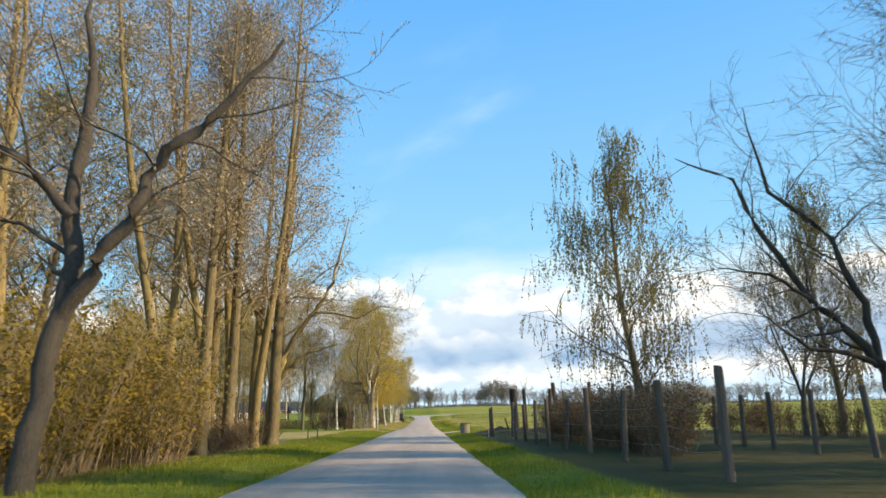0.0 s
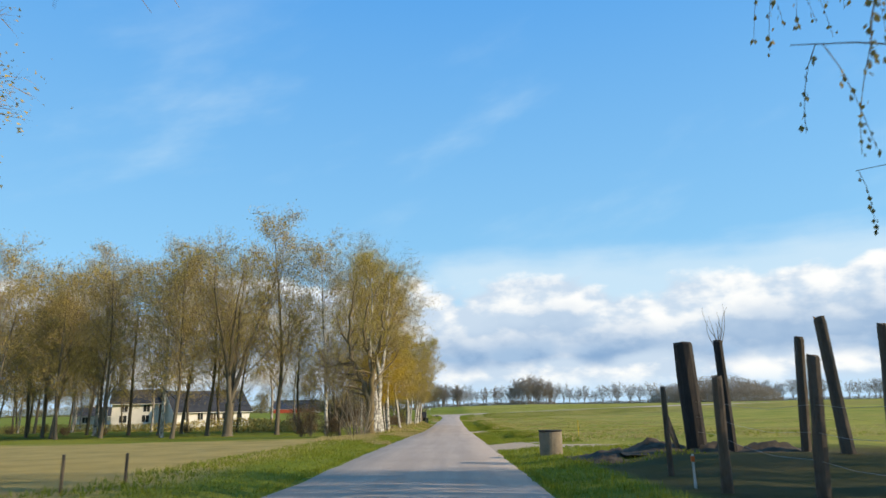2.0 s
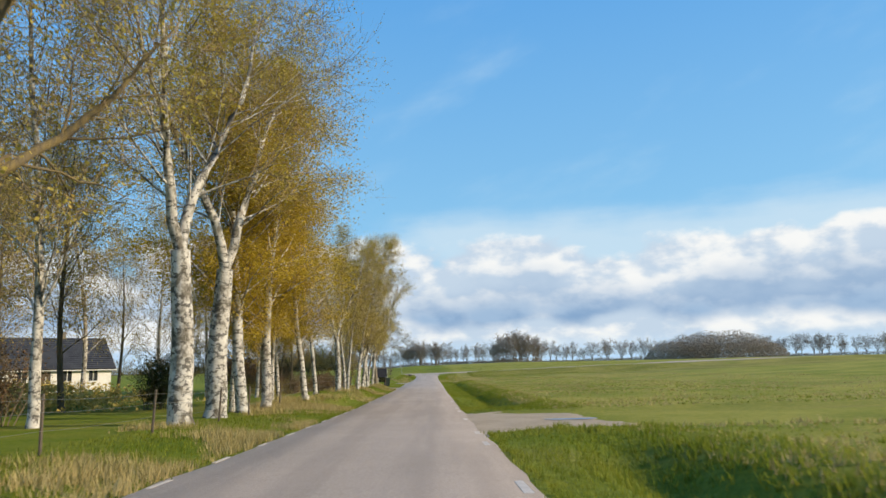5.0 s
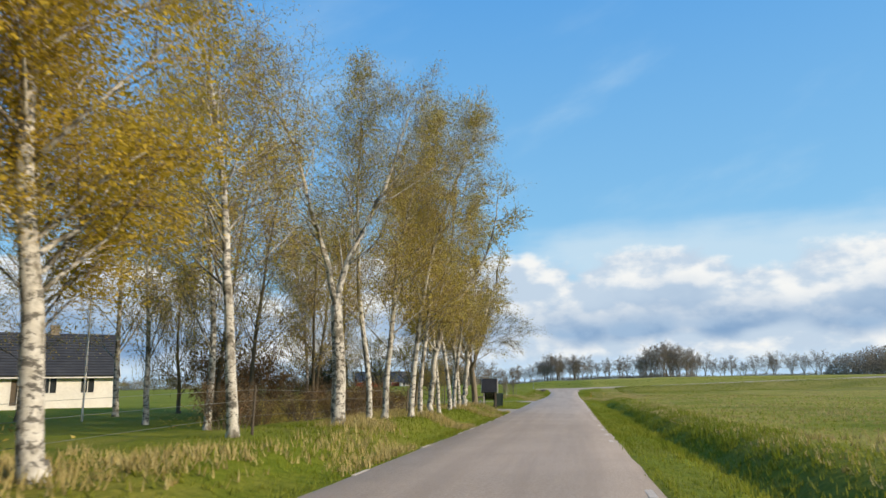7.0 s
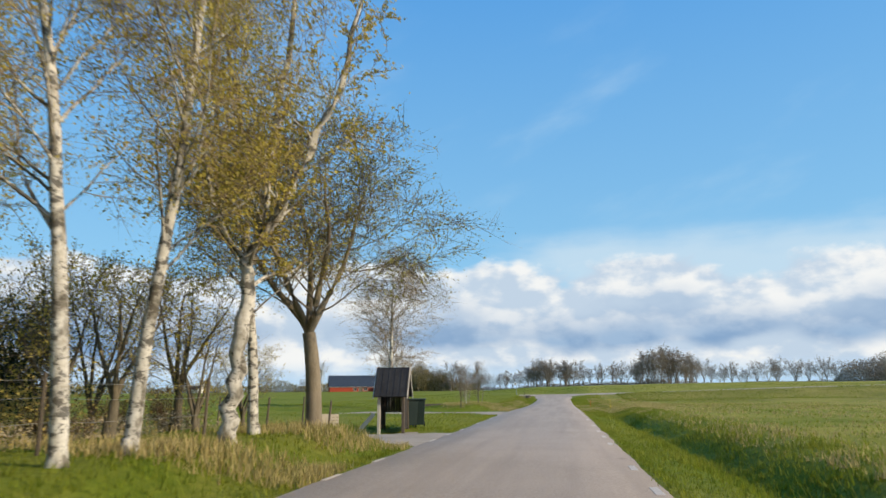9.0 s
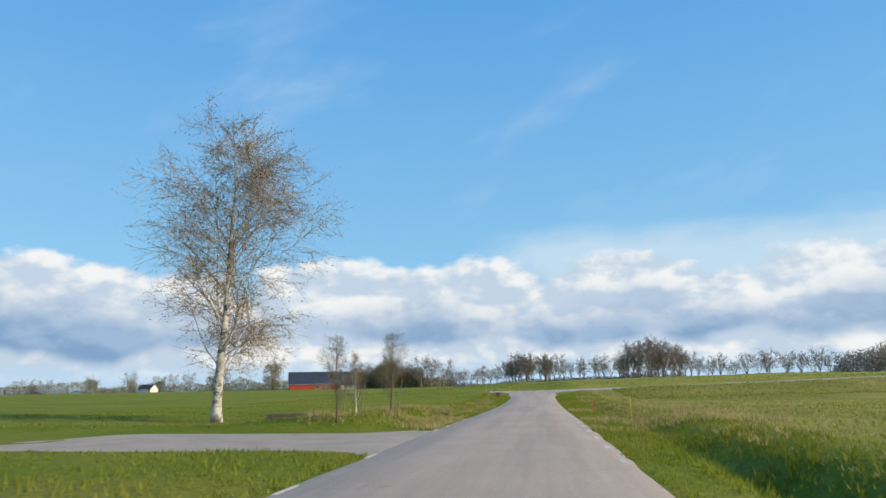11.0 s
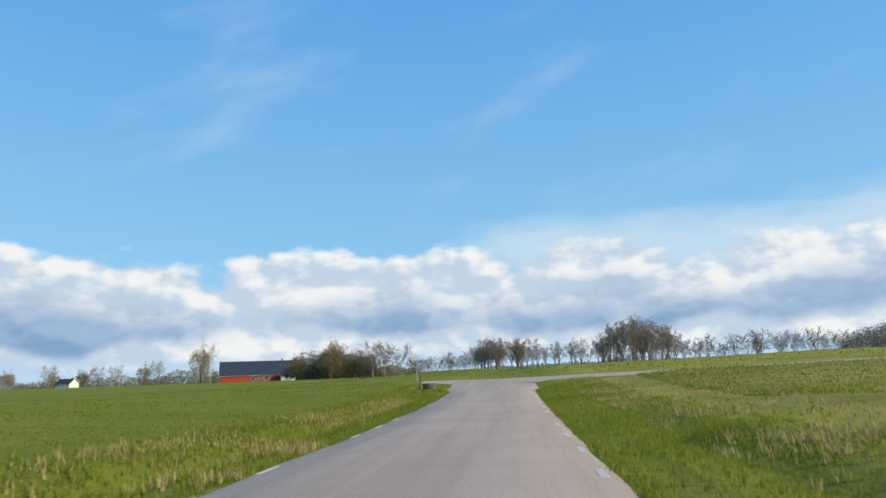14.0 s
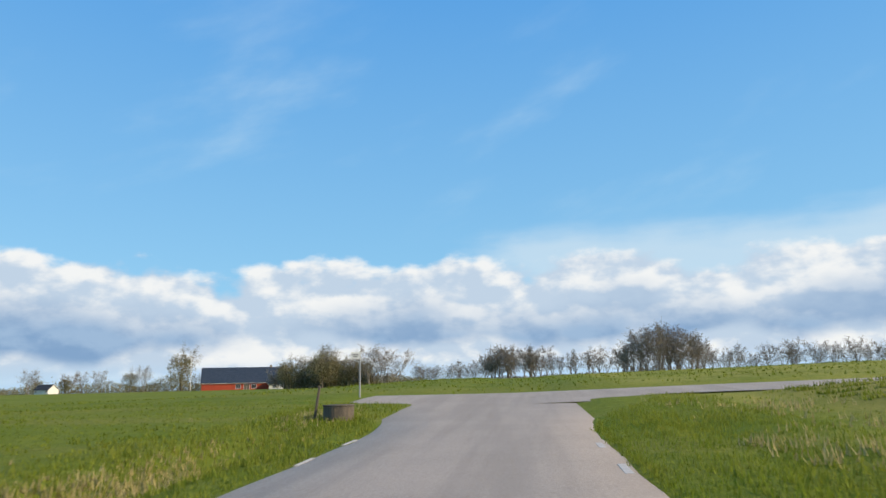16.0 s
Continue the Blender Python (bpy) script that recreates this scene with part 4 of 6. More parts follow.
# the yard opposite: a weeping birch, bare trees, a hedge
weeping = make_tree("weeping_birch", 191, 16.5, 0.24, BARK, DARKTWIG, LEAF_WEEP, limbs=48, first=0.13, spread=0.35, rise=0.03, subs=7, twigs=5, leaves=13, leaf_size=0.13, hang=True, limb_angle=(0.7, 1.1), droop=0.02)
tagged(stand(weeping, 13.6, 38.0, 0, 1.0), "weeping birch with long hanging twigs full of catkins", "tree")
second = copy_thing(weeping, Matrix.Identity(4))
tagged(stand(second, 22.5, 17.0, 130, 0.95), "weeping birch with long hanging twigs over the yard", "tree")
for x, y, turn, size in ((27.0, 5.0, 40, 1.0), (31.0, 27.0, 200, 0.95), (26.5, 39.0, 310, 0.85)):
    tagged(stand(copy_thing(weeping, Matrix.Identity(4)), x, y, turn, size), "weeping birch at the back of the yard", "tree")
bare = [make_tree("bare_tree", 195 + k, 9.5, 0.17, BARK, DARKTWIG, LEAF_BUD, limbs=40, spread=0.50, rise=0.03, subs=8, twigs=8, leaves=1, leaf_size=0.05, fork=5, limb_angle=(0.5, 1.1), wander=0.18, fine=0.007) for k in range(2)]
plant(bare, [(19.5, 30.5, 0.8), (24.0, 24.0, 0.9), (13.8, 9.0, 1.0), (21.0, 8.0, 1.1), (27.0, 15.0, 1.2), (-8.3, 83.6, 0.6)], "bare dark many-stemmed tree", "tree", "bare many-stemmed trees", rng)
arching = crooked_tree("bare_tree", 198, BACKLITBARK, DARKTWIG, LEAF_BUD,
                       [((0, 0, -0.4, 0.26), (0.0, 0, 1.0, 0.21), (-0.1, 0, 2.2, 0.19), (-0.9, 0, 3.4, 0.13), (-2.1, 0.2, 4.6, 0.11), (-3.3, 0.3, 6.6, 0.09), (-4.2, 0.4, 8.8, 0.06), (-6.0, 0.5, 9.6, 0.015)),
                        ((-0.1, 0, 2.1, 0.15), (-0.5, 0.2, 4.5, 0.12), (-1.1, 0.3, 6.7, 0.10), (-2.9, 0.5, 8.4, 0.07), (-3.4, 0.6, 11.5, 0.015)),
                        ((-0.4, 0, 2.5, 0.10), (-1.6, -0.4, 2.9, 0.08), (-2.9, -0.7, 3.0, 0.06), (-4.6, -1.0, 4.2, 0.015)),
                        ((0, 0, 2.0, 0.13), (1.2, 0.3, 4.5, 0.10), (1.8, 0.4, 7.5, 0.07), (2.4, 0.4, 11.0, 0.015)),
                        ((-2.0, 0.2, 4.5, 0.07), (-3.6, -0.3, 5.4, 0.05), (-5.4, -0.5, 5.6, 0.015))], 12, 2.3, 0, 0.06)
tagged(stand(arching, 15.3, 17.2, 0, 1.0), "dark bare tree with long arching limbs in the yard", "tree")
yellow_bush = [make_bush("bush", 201 + k, 3.9, 3.0, TWIG, LEAF_BUSH, 46, 78, 0.11) for k in range(2)]
spots = [(-7.0 - rng.random() * 1.6 - (2.4 if k > 5 else 0), 10 + 1.6 * k, rng.uniform(0.7, 1.1)) for k in range(11)] + [(-11 - 8 * rng.random(), 6 + 2.6 * k, rng.uniform(0.9, 1.3)) for k in range(11)]
plant(yellow_bush, spots, "shrub with small yellow-green spring leaves", "bush", "undergrowth of the wood", rng)
hedge = [make_bush("hedge_bush", 211 + k, 2.3, 2.2, DARKTWIG, LEAF_HEDGE, 34, 96, 0.07) for k in range(2)]
plant(hedge, [(7.3 + 0.8 * rng.random(), 15.5 + 1.15 * k, rng.uniform(0.75, 1.1)) for k in range(16)], "brown-red hedge shrub behind the fence", "bush", "hedge behind the fence", rng)
plant(hedge, [(-11.5, 86.5, 0.9), (-9.0, 83.8, 0.8), (-14.5, 100.0, 1.3), (-30, 118, 0.6), (-18.6, 138.5, 1.7), (-17.2, 140.2, 1.5), (-13.8, 139, 1.0)] + [(-16 - 4.1 * k, 108 + rng.uniform(0, 14), rng.uniform(0.35, 0.6)) for k in range(12)], "brown shrub in the garden behind the trees", "bush", "garden shrubs", rng)
plant(hedge, [(-12.2 - 2.5 * rng.random(), 130 + 3.0 * k, rng.uniform(0.3, 0.5)) for k in range(4)] + [(-9.6 - rng.random(), 134 + 2.6 * k, rng.uniform(0.4, 0.7)) for k in range(6)], "twiggy brown shrub behind the birches", "bush", "garden shrubs", rng)
plant(hedge, [(19.5 + 1.5 * rng.random(), 14 + 2.3 * k, rng.uniform(0.7, 1.15)) for k in range(14)], "dark tangled shrub at the back of the yard", "bush", "shrubs behind the yard", rng)
bare_stems = make_bush("many_stemmed_shrub", 224, 4.4, 2.2, GREYBARK, LEAF_BUD, 30, 12, 0.06, 0.55, 0.04)
tagged(stand(bare_stems, -6.7, 82.4, 0, 0.8), "bare shrub of many slanting grey stems", "bush")
plant(hedge, [(-7.0 - 2.2 * rng.random(), 18.5 + 1.5 * k, rng.uniform(0.4, 0.8)) for k in range(10)], "brown brush round the feet of the woodland trees", "bush", "brush in the wood", rng)
conifer = make_bush("juniper", 221, 3.8, 2.4, DARKTWIG, LEAF_DARK, 70, 190, 0.085, 0.12)
plant([conifer], [(-15.9, 147.2, 1.15), (-13.6, 112.5, 0.75)], "dark green juniper in the garden", "bush", "junipers", rng)
brown_shrub = make_bush("drooping_shrub", 223, 4.4, 4.2, DARKTWIG, LEAF_HEDGE, 60, 170, 0.10, 0.45)
tagged(stand(brown_shrub, -16.2, 135.0, 0, 1.0), "dense red-brown drooping shrub on the lawn", "bush")
plant(hedge, [(-7.6 - 1.8 * rng.random(), 119 + 2.1 * k, rng.uniform(0.45, 0.85)) for k in range(9)], "twiggy brown brush behind the birch trunks", "bush", "brush behind the birches", rng)
third = copy_thing(weeping, Matrix.Identity(4))
tagged(stand(third, -23.5, 141.0, 70, 0.5), "brown drooping birch leaning over the lawn by the house", "tree")
plant(slim, [(-13.5, 130, 0.6), (-12.8, 125, 0.7), (-11.6, 138.5, 0.55), (-16.5, 132.5, 0.7), (-16.0, 143.6, 0.6), (-12.0, 134.0, 0.5), (-14.5, 141, 0.55), (-18, 129, 0.7)], "slender garden tree with a thin olive-brown crown", "tree", "garden trees", rng)
orchard = [make_tree("apple_tree", 225 + k, 3.6, 0.10, BARK, DARKTWIG, LEAF_OLIVE, limbs=24, spread=0.45, rise=0.04, subs=6, twigs=5, leaves=3, leaf_size=0.06, fork=4, limb_angle=(0.6, 1.2), wander=0.2) for k in range(2)]
plant(orchard, [(-9.4, 145.8, 1.15), (-10.6, 142.6, 1.1), (-8.2, 141.2, 0.95), (-12.8, 147.0, 1.2), (-8.2, 147.4, 0.65), (-7.6, 143.6, 0.7)], "low crooked apple tree behind the birches", "tree", "apple trees", rng)

# young trees tied to stakes beside the field
young = [make_tree("young_tree", 231 + k, 4.3, 0.055, PALEWOOD if k else BARK, DARKTWIG, LEAF_BUD, limbs=36, first=0.20, spread=0.33, rise=0.09, subs=6, twigs=6, leaves=2, leaf_size=0.03, limb_angle=(0.45, 0.8), sway=0.02, thin=0.8, fine=0.004, chips=True, loose=0.05) for k in range(2)]
plant(young, [(-6.5, 173.4, 0.62), (-6.4, 175.7, 0.50), (-6.0, 180.3, 0.74)], "slender bare young tree tied to a stake", "tree", "young trees by the field", rng)
pale = make_tree("pale_birch", 237, 7.6, 0.10, BIRCH, TWIG, LEAF_BUD, limbs=46, first=0.16, spread=0.32, rise=0.03, subs=9, twigs=10, leaves=3, leaf_size=0.05, droop=0.09, limb_angle=(0.6, 1.0), fine=0.006, chips=True, loose=0.1)
tagged(stand(pale, -13.0, 177.6, 0, 1.56, 0.0, 1.85), "pale leafless birch beside the gravel entrance", "tree")

# far woods, tree rows and hedges
far_trees = [make_tree("far_tree", 241 + k, 14.0, 0.34, FARTWIG, FARTWIG, LEAF_FAR, limbs=26, first=0.22, spread=0.36, rise=0.03, subs=5, twigs=5, leaves=1, leaf_size=0.2, fork=f, thin=1.5, coarse=True, limb_angle=(0.5, 1.0), wander=0.15, fine=0.05, chips=True, loose=0.3, ball=(4.8, 3.4, 14.2, 1500, 0.24))
             for k, f in enumerate((3, 4, 2))]
farm_trees = [make_tree("farm_tree", 245 + k, 13.0, 0.34, BARK, DARKTWIG, LEAF_FARM, limbs=16, spread=0.46, rise=0.02, subs=4, twigs=4, leaves=3, leaf_size=0.3, fork=3, thin=2.0, coarse=True, limb_angle=(0.5, 1.1), wander=0.15, fine=0.05, chips=True, loose=0.5, ball=(5.6, 1.2, 13.2, 6500, 0.34)) for k in range(2)]
spots = []
line = ((-66, 652), (0, 610), (60, 580), (130, 565), (200, 548), (280, 512), (400, 450), (540, 370))
for (xa, ya), (xb, yb) in zip(line, line[1:]):
    n = round(math.hypot(xb - xa, yb - ya) / 4.4)
    spots += [(xa + (xb - xa) * i / n + rng.uniform(-2, 2), ya + (yb - ya) * i / n + rng.uniform(-5, 5), rng.uniform(0.65, 1.0)) for i in range(n)]
plant(far_trees, spots, "bare tree in the far row along the fields", "tree", "far tree row", rng)
spots = [(53 - 15 + 2.0 * k, 492 + rng.uniform(-9, 9), (1.22 - 0.0022 * (2.0 * k - 15) ** 2) * rng.uniform(0.88, 1.06)) for k in range(16)] + [(-4 + rng.uniform(-15, 15), 590 + rng.uniform(-6, 6), rng.uniform(0.85, 1.15)) for _ in range(12)]
plant(far_trees, spots, "bare brown tree of a far copse", "tree", "far copses", rng)
far_bush = make_bush("far_shrub", 251, 10, 13, FARTWIG, LEAF_FAR, 15, 110, 0.55, 0.5)
spots = [(172 + rng.uniform(-30, 30), 482 + rng.uniform(-12, 12), rng.uniform(0.75, 1.05)) for _ in range(14)]
plant([far_bush], spots, "dense brown thicket tree of a far wood", "tree", "far wood", rng)
spots = [(-78 + 2.2 * k, 440 + rng.uniform(-8, 8), rng.uniform(0.5, 0.7) + (0.2 if 5 < k < 10 else 0)) for k in range(13)]
plant(farm_trees, spots, "tree with a thin crown behind the red barn", "tree", "trees behind the barn", rng)
plant(far_trees, [(-48 + 4 * k, 440 + rng.uniform(-6, 6), rng.uniform(0.6, 0.85)) for k in range(3)], "olive-crowned tree in the grove by the red barn", "tree", "trees behind the barn", rng)
plant([far_bush], [(-78 + 6 * k, 440, rng.uniform(0.4, 0.6)) for k in range(7)], "brown thicket under the trees by the barn", "bush", "thicket by the barn", rng)
round_tree = copy_thing(farm_trees[0], Matrix.Identity(4))
tagged(stand(round_tree, -117, 450, 0, 1.0, 0.0, 0.85), "round olive tree standing alone in the field", "tree")
plant([far_bush], [(52 + rng.uniform(-15, 15), 488 + rng.uniform(-6, 6), rng.uniform(0.3, 0.45)) for _ in range(4)], "brown undergrowth of a far copse", "bush", "far copse undergrowth", rng)
spots = [(-430 + 10 * k + rng.uniform(-6, 6), 545 + rng.uniform(-25, 25), rng.uniform(0.4, 0.8)) for k in range(31)]
plant([farm_trees[0], far_trees[0], far_trees[2]], spots, "low far hedge tree on the horizon", "tree", "far hedges", rng)


def far_thicket(name, seed, line, count, height, label, leaf=LEAF_FAR, size=(0.5, 1.1), deep=3.0):
    """Low brown scrub along a far line, a crowd of small leaf sprays."""
    w, r = Wood(seed), random.Random(seed)
    for _ in range(count):
        k = r.randrange(len(line) - 1)
        u = r.random()
        x, y = (line[k][i] + (line[k + 1][i] - line[k][i]) * u + r.gauss(0, deep) for i in (0, 1))
        h = height * (0.55 + 0.6 * noise.noise((x * 0.05, y * 0.05, 3.0)))
        w.chip(Vector((x, y, ground_z(x, y) + max(0.3, h) * r.random() ** 1.3)), r.uniform(*size))
    ob = mesh_object(name, w.leaf_v, w.leaf_f, leaf)
    return tagged(ob, label, "hedge", kind="stuff")


far_thicket("far_hedge", 261, ((-66, 652), (0, 610), (60, 580), (130, 565), (200, 548), (280, 512), (400, 450), (540, 370)), 20000, 3.6, "brown scrub under the far row of trees")
far_thicket("far_hedge", 262, ((-520, 480), (-330, 540), (-200, 570), (-110, 600), (-60, 640)), 44000, 9.5, "brown far hedge along the horizon", LEAF_FARM)
far_thicket("grove_undergrowth", 263, ((-80, 138), (-50, 124), (-27, 118), (-18, 112)), 15000, 2.0, "brown undergrowth beneath the grove", LEAF_GROVE, (0.12, 0.30), 2.5)
far_thicket("garden_undergrowth", 264, ((-11.5, 128), (-13, 138), (-12.5, 146)), 30000, 2.6, "tangled brown shrubs behind the birches", LEAF_GROVE, (0.03, 0.09), 1.8)
far_thicket("wood_undergrowth", 266, ((-12, 6), (-12.5, 20), (-12.5, 36)), 34000, 5.5, "dense brown undergrowth inside the wood", LEAF_BUSH, (0.05, 0.13), 1.6)
far_thicket("bramble", 265, ((-9.2, 128), (-9.8, 138), (-9.4, 147)), 9000, 1.0, "low bramble between the birch trunks", LEAF_BUD, (0.03, 0.08), 0.5)


def far_dome(name, seed, cx, cy, rx, ry, height, count, label, leaf=LEAF_FAR):
    """A far dense wood seen as one rounded brown mass: sprays of twigs over a dome."""
    w, r = Wood(seed), random.Random(seed)
    for _ in range(count):
        a, q = r.uniform(0, 6.283), math.sqrt(r.random())
        x, y = cx + rx * q * math.cos(a), cy + ry * q * math.sin(a)
        top = height * math.sqrt(max(0.02, 1 - q ** 2.4)) * (0.85 + 0.3 * noise.noise((x * 0.09, y * 0.09, 1.0)))
        w.chip(Vector((x, y, ground_z(x, y) + top * r.random() ** 0.7)), r.uniform(0.4, 0.9))
    return tagged(mesh_object(name, w.leaf_v, w.leaf_f, leaf), label, "wood", kind="stuff")


far_dome("far_thicket", 271, 172, 482, 43, 18, 18.5, 30000, "dense brown far wood with a rounded outline")
far_dome("far_thicket", 272, 53, 492, 17, 10, 3.2, 900, "brown undergrowth of the far copse")
far_dome("farm_thicket", 273, -62, 444, 16, 8, 8.5, 7000, "olive thicket under the trees by the red barn", LEAF_FARM)

# ---- things ----
def box(bm, x0, y0, z0, x1, y1, z1, bevel=0.0):
    vs = [bm.verts.new((x, y, z)) for z in (z0, z1) for y in (y0, y1) for x in (x0, x1)]
    fs = [bm.faces.new([vs[i] for i in q]) for q in ((0, 2, 3, 1), (4, 5, 7, 6), (0, 1, 5, 4), (2, 6, 7, 3), (1, 3, 7, 5), (0, 4, 6, 2))]
    if bevel:
        bmesh.ops.bevel(bm, geom=list({e for f in fs for e in f.edges}), offset=bevel, segments=1, affect="EDGES")


def prism(bm, ring, z0, z1):
    """A solid between two heights over a ring of (x, y)."""
    lo = [bm.verts.new((x, y, z0)) for x, y in ring]
    hi = [bm.verts.new((x, y, z1)) for x, y in ring]
    n = len(ring)
    bm.faces.new(lo[::-1]), bm.faces.new(hi)
    for i in range(n):
        bm.faces.new((lo[i], lo[(i + 1) % n], hi[(i + 1) % n], hi[i]))


def part(name, bm, mat, parent, label=""):
    me = bpy.data.meshes.new(name)
    bmesh.ops.recalc_face_normals(bm, faces=bm.faces)
    bm.to_mesh(me)
    bm.free()
    me.materials.append(mat)
    ob = new(name, me)
    if parent:
        ob.parent = parent
    if label:
        ob["label"] = label
    return ob


def boxes(name, dims, mat, parent, label="", bevel=0.0):
    bm = bmesh.new()
    for d in dims:
        box(bm, *d, bevel)
    return part(name, bm, mat, parent, label)


def post(name, seed, height, radius, mat, sides=8, split=True):
    """A round weathered post with an uneven, slightly slanting top."""
    r = random.Random(seed)
    bm = bmesh.new()
    rings = []
    for z, s in ((-0.3, 1.05), (0.02, 1.04), (height * 0.35, 1.0), (height * 0.7, 0.95), (height - 0.05, 0.93), (height, 0.84)):
        ph = r.uniform(0, 0.1)
        rings.append([bm.verts.new((math.cos(a + ph) * radius * s * r.uniform(0.9, 1.08), math.sin(a + ph) * radius * s * r.uniform(0.9, 1.08), z + (r.uniform(-0.02, 0.03) if z == height else 0))) for a in (2 * math.pi * k / sides for k in range(sides))])
    for a, b in zip(rings, rings[1:]):
        for k in range(sides):
            bm.faces.new((a[k], a[(k + 1) % sides], b[(k + 1) % sides], b[k]))
    bm.faces.new(rings[-1])
    return part(name, bm, mat, None)


def ring_wall(bm, r_out, r_in, z0, z1, sides=28, rough=0.0, seed=1):
    r = random.Random(seed)
    loops = []
    for rad, z in ((r_out * 1.0, z0), (r_out, z1 - 0.02), (r_out - 0.02, z1), (r_in + 0.01, z1), (r_in, z1 - 0.02), (r_in, z0 + 0.05)):
        loops.append([bm.verts.new((math.cos(a) * (rad + r.uniform(-rough, rough)), math.sin(a) * (rad + r.uniform(-rough, rough)), z + r.uniform(-rough, rough))) for a in (2 * math.pi * k / sides for k in range(sides))])
    for a, b in zip(loops, loops[1:]):
        for k in range(sides):
            bm.faces.new((a[k], a[(k + 1) % sides], b[(k + 1) % sides], b[k]))


def well(name, x, y, radius, height, label, lid_mat, ring_mat=CONCRETE):
    base = new(name)
    bm = bmesh.new()
    ring_wall(bm, radius, radius - 0.09, -0.4, height, rough=0.008)
    part("ring", bm, ring_mat, base)
    bm = bmesh.new()
    prism(bm, [(math.cos(a) * (radius + 0.015), math.sin(a) * (radius + 0.015)) for a in (2 * math.pi * k / 24 for k in range(24))], height, height + 0.05)
    bmesh.ops.bevel(bm, geom=bm.edges[:], offset=0.01, segments=1, affect="EDGES")
    part("lid", bm, lid_mat, base, "dark weathered lid")
    base.matrix_basis = pose(x, y, ground_z(x, y) - 0.02)
    return tagged(base, label, "well ring")


well("well_ring", 3.75, 51.4, 0.37, 0.74, "weathered concrete well ring with a dark lid on the verge", DARKWOOD)
well("well_ring", -4.5, 237.6, 0.43, 0.38, "weathered concrete well ring in the grass by the junction", WEATHERED, WEATHERED)
well("well_ring", 3.85, 192.0, 0.50, 0.07, "low dark well ring sunk in the grass verge", DARKWOOD, EARTH)
well("well_ring", -5.35, 191.5, 0.50, 0.03, "low dark well ring sunk in the grass verge", DARKWOOD, EARTH)

# fence of heavy posts along the yard
r5 = random.Random(5)
heavy = [post("fence_post", k, 1.75, 0.085, WEATHERED) for k in range(3)]
tall = post("gate_post", 9, 2.95, 0.29, DARKWOOD, 10)
tagged(tall, "thick dark leaning wooden gate post", "post", "fence of the yard")
tall.matrix_basis = pose(7.3, 47.8, ground_z(7.3, 47.8), 0, -3, 0)
thin_tall = post("gate_post", 10, 2.95, 0.135, DARKWOOD, 8)
tagged(thin_tall, "tall thin dark wooden gate post", "post", "fence of the yard")
thin_tall.matrix_basis = pose(7.95, 47.0, ground_z(7.95, 47.0), 0, -2, 0)
for k, (x, y, h, lean, *thick) in enumerate(((4.75, 39.0, 1.0, -6), (5.9, 38.4, 1.15, -3, 1.2), (9.6, 46.4, 1.65, -5, 1.6), (9.9, 45.0, 1.85, -4, 1.8), (12.8, 48.0, 1.95, -3, 1.6), (4.95, 42.5, 1.0, -2, 0.7), (5.5, 34.0, 1.0, 2), (5.5, 30.2, 1.0, -3), (5.5, 26.8, 1.05, 2), (5.6, 24.2, 1.05, -2),
                                     (5.6, 20.6, 1.0, 3), (5.6, 17.0, 1.1, -2), (5.7, 13.6, 1.0, 2), (5.7, 10.4, 1.05, -3), (5.8, 7.6, 1.1, 1), (14.6, 48.4, 1.95, 2, 1.5), (16.2, 48.6, 1.9, -3, 1.5), (18, 49, 1.9, 3, 1.5))):
    p = heavy[k % 3] if k < 3 else copy_thing(heavy[k % 3], Matrix.Identity(4))
    p.matrix_basis = pose(x, y, ground_z(x, y), r5.uniform(-3, 3), lean, r5.uniform(0, 90))
    p.scale = (*(thick * 2 or (1, 1)), h)
    tagged(p, "weathered grey-brown wooden fence post", "post", "fence of the yard")
for k in range(14):
    x, y = 11.5 + 0.5 * r5.random(), 8 + 2.4 * k
    p = copy_thing(heavy[k % 3], Matrix.Identity(4))
    p.matrix_basis = pose(x, y, ground_z(x, y), r5.uniform(-4, 4), r5.uniform(-4, 4), 0)
    tagged(p, "weathered post of the inner paddock fence", "post", "inner paddock fence")


def wire(name, places, heights, label, radius=0.0035):
    """Fence wire strung along the posts, sagging a little between them."""
    base = new(name)
    for h in heights:
        w = Wood(3)
        pts = []
        for (xa, ya), (xb, yb) in zip(places, places[1:]):
            for i in range(4):
                u = i / 4
                x, y = xa + (xb - xa) * u, ya + (yb - ya) * u
                pts.append(Vector((x, y, ground_z(x, y) + h - 0.05 * math.sin(math.pi * u))))
        pts.append(Vector((*places[-1], ground_z(*places[-1]) + h)))
        w.tube(pts, [radius] * len(pts), 3)
        mesh_object("wire", w.verts, w.faces, STEEL, base)
    return tagged(base, label, "fence wire")


wire("fence_wire", [(5.8, 7.6), (5.7, 10.4), (5.7, 13.6), (5.6, 17.0), (5.6, 20.6), (5.6, 24.2), (5.5, 26.8), (5.5, 30.2), (5.5, 34.0), (5.9, 38.4), (7.3, 47.8)], (0.5, 0.9, 1.3), "rusty wire strung along the yard's fence posts")
boxes("brace", [(-0.06, -0.06, -0.1, 0.06, 0.06, 0.95)], WEATHERED, None, bevel=0.01)
brace = bpy.data.objects["brace"]
brace.name = "fence_brace"
brace.matrix_basis = pose(6.75, 47.7, ground_z(6.75, 47.7), 0, -16, 0)
tagged(brace, "short grey split post leaning by the gate post", "post")
shoots = Wood(8)
for _ in range(9):
    shoots.run(Vector((r5.gauss(0, 0.06), r5.gauss(0, 0.06), 2.8)), Vector((r5.gauss(0, 0.25), r5.gauss(0, 0.25), 1)), r5.uniform(0.5, 1.3), 0.012, 0.004, 5, 3, 0.12, 0.02)
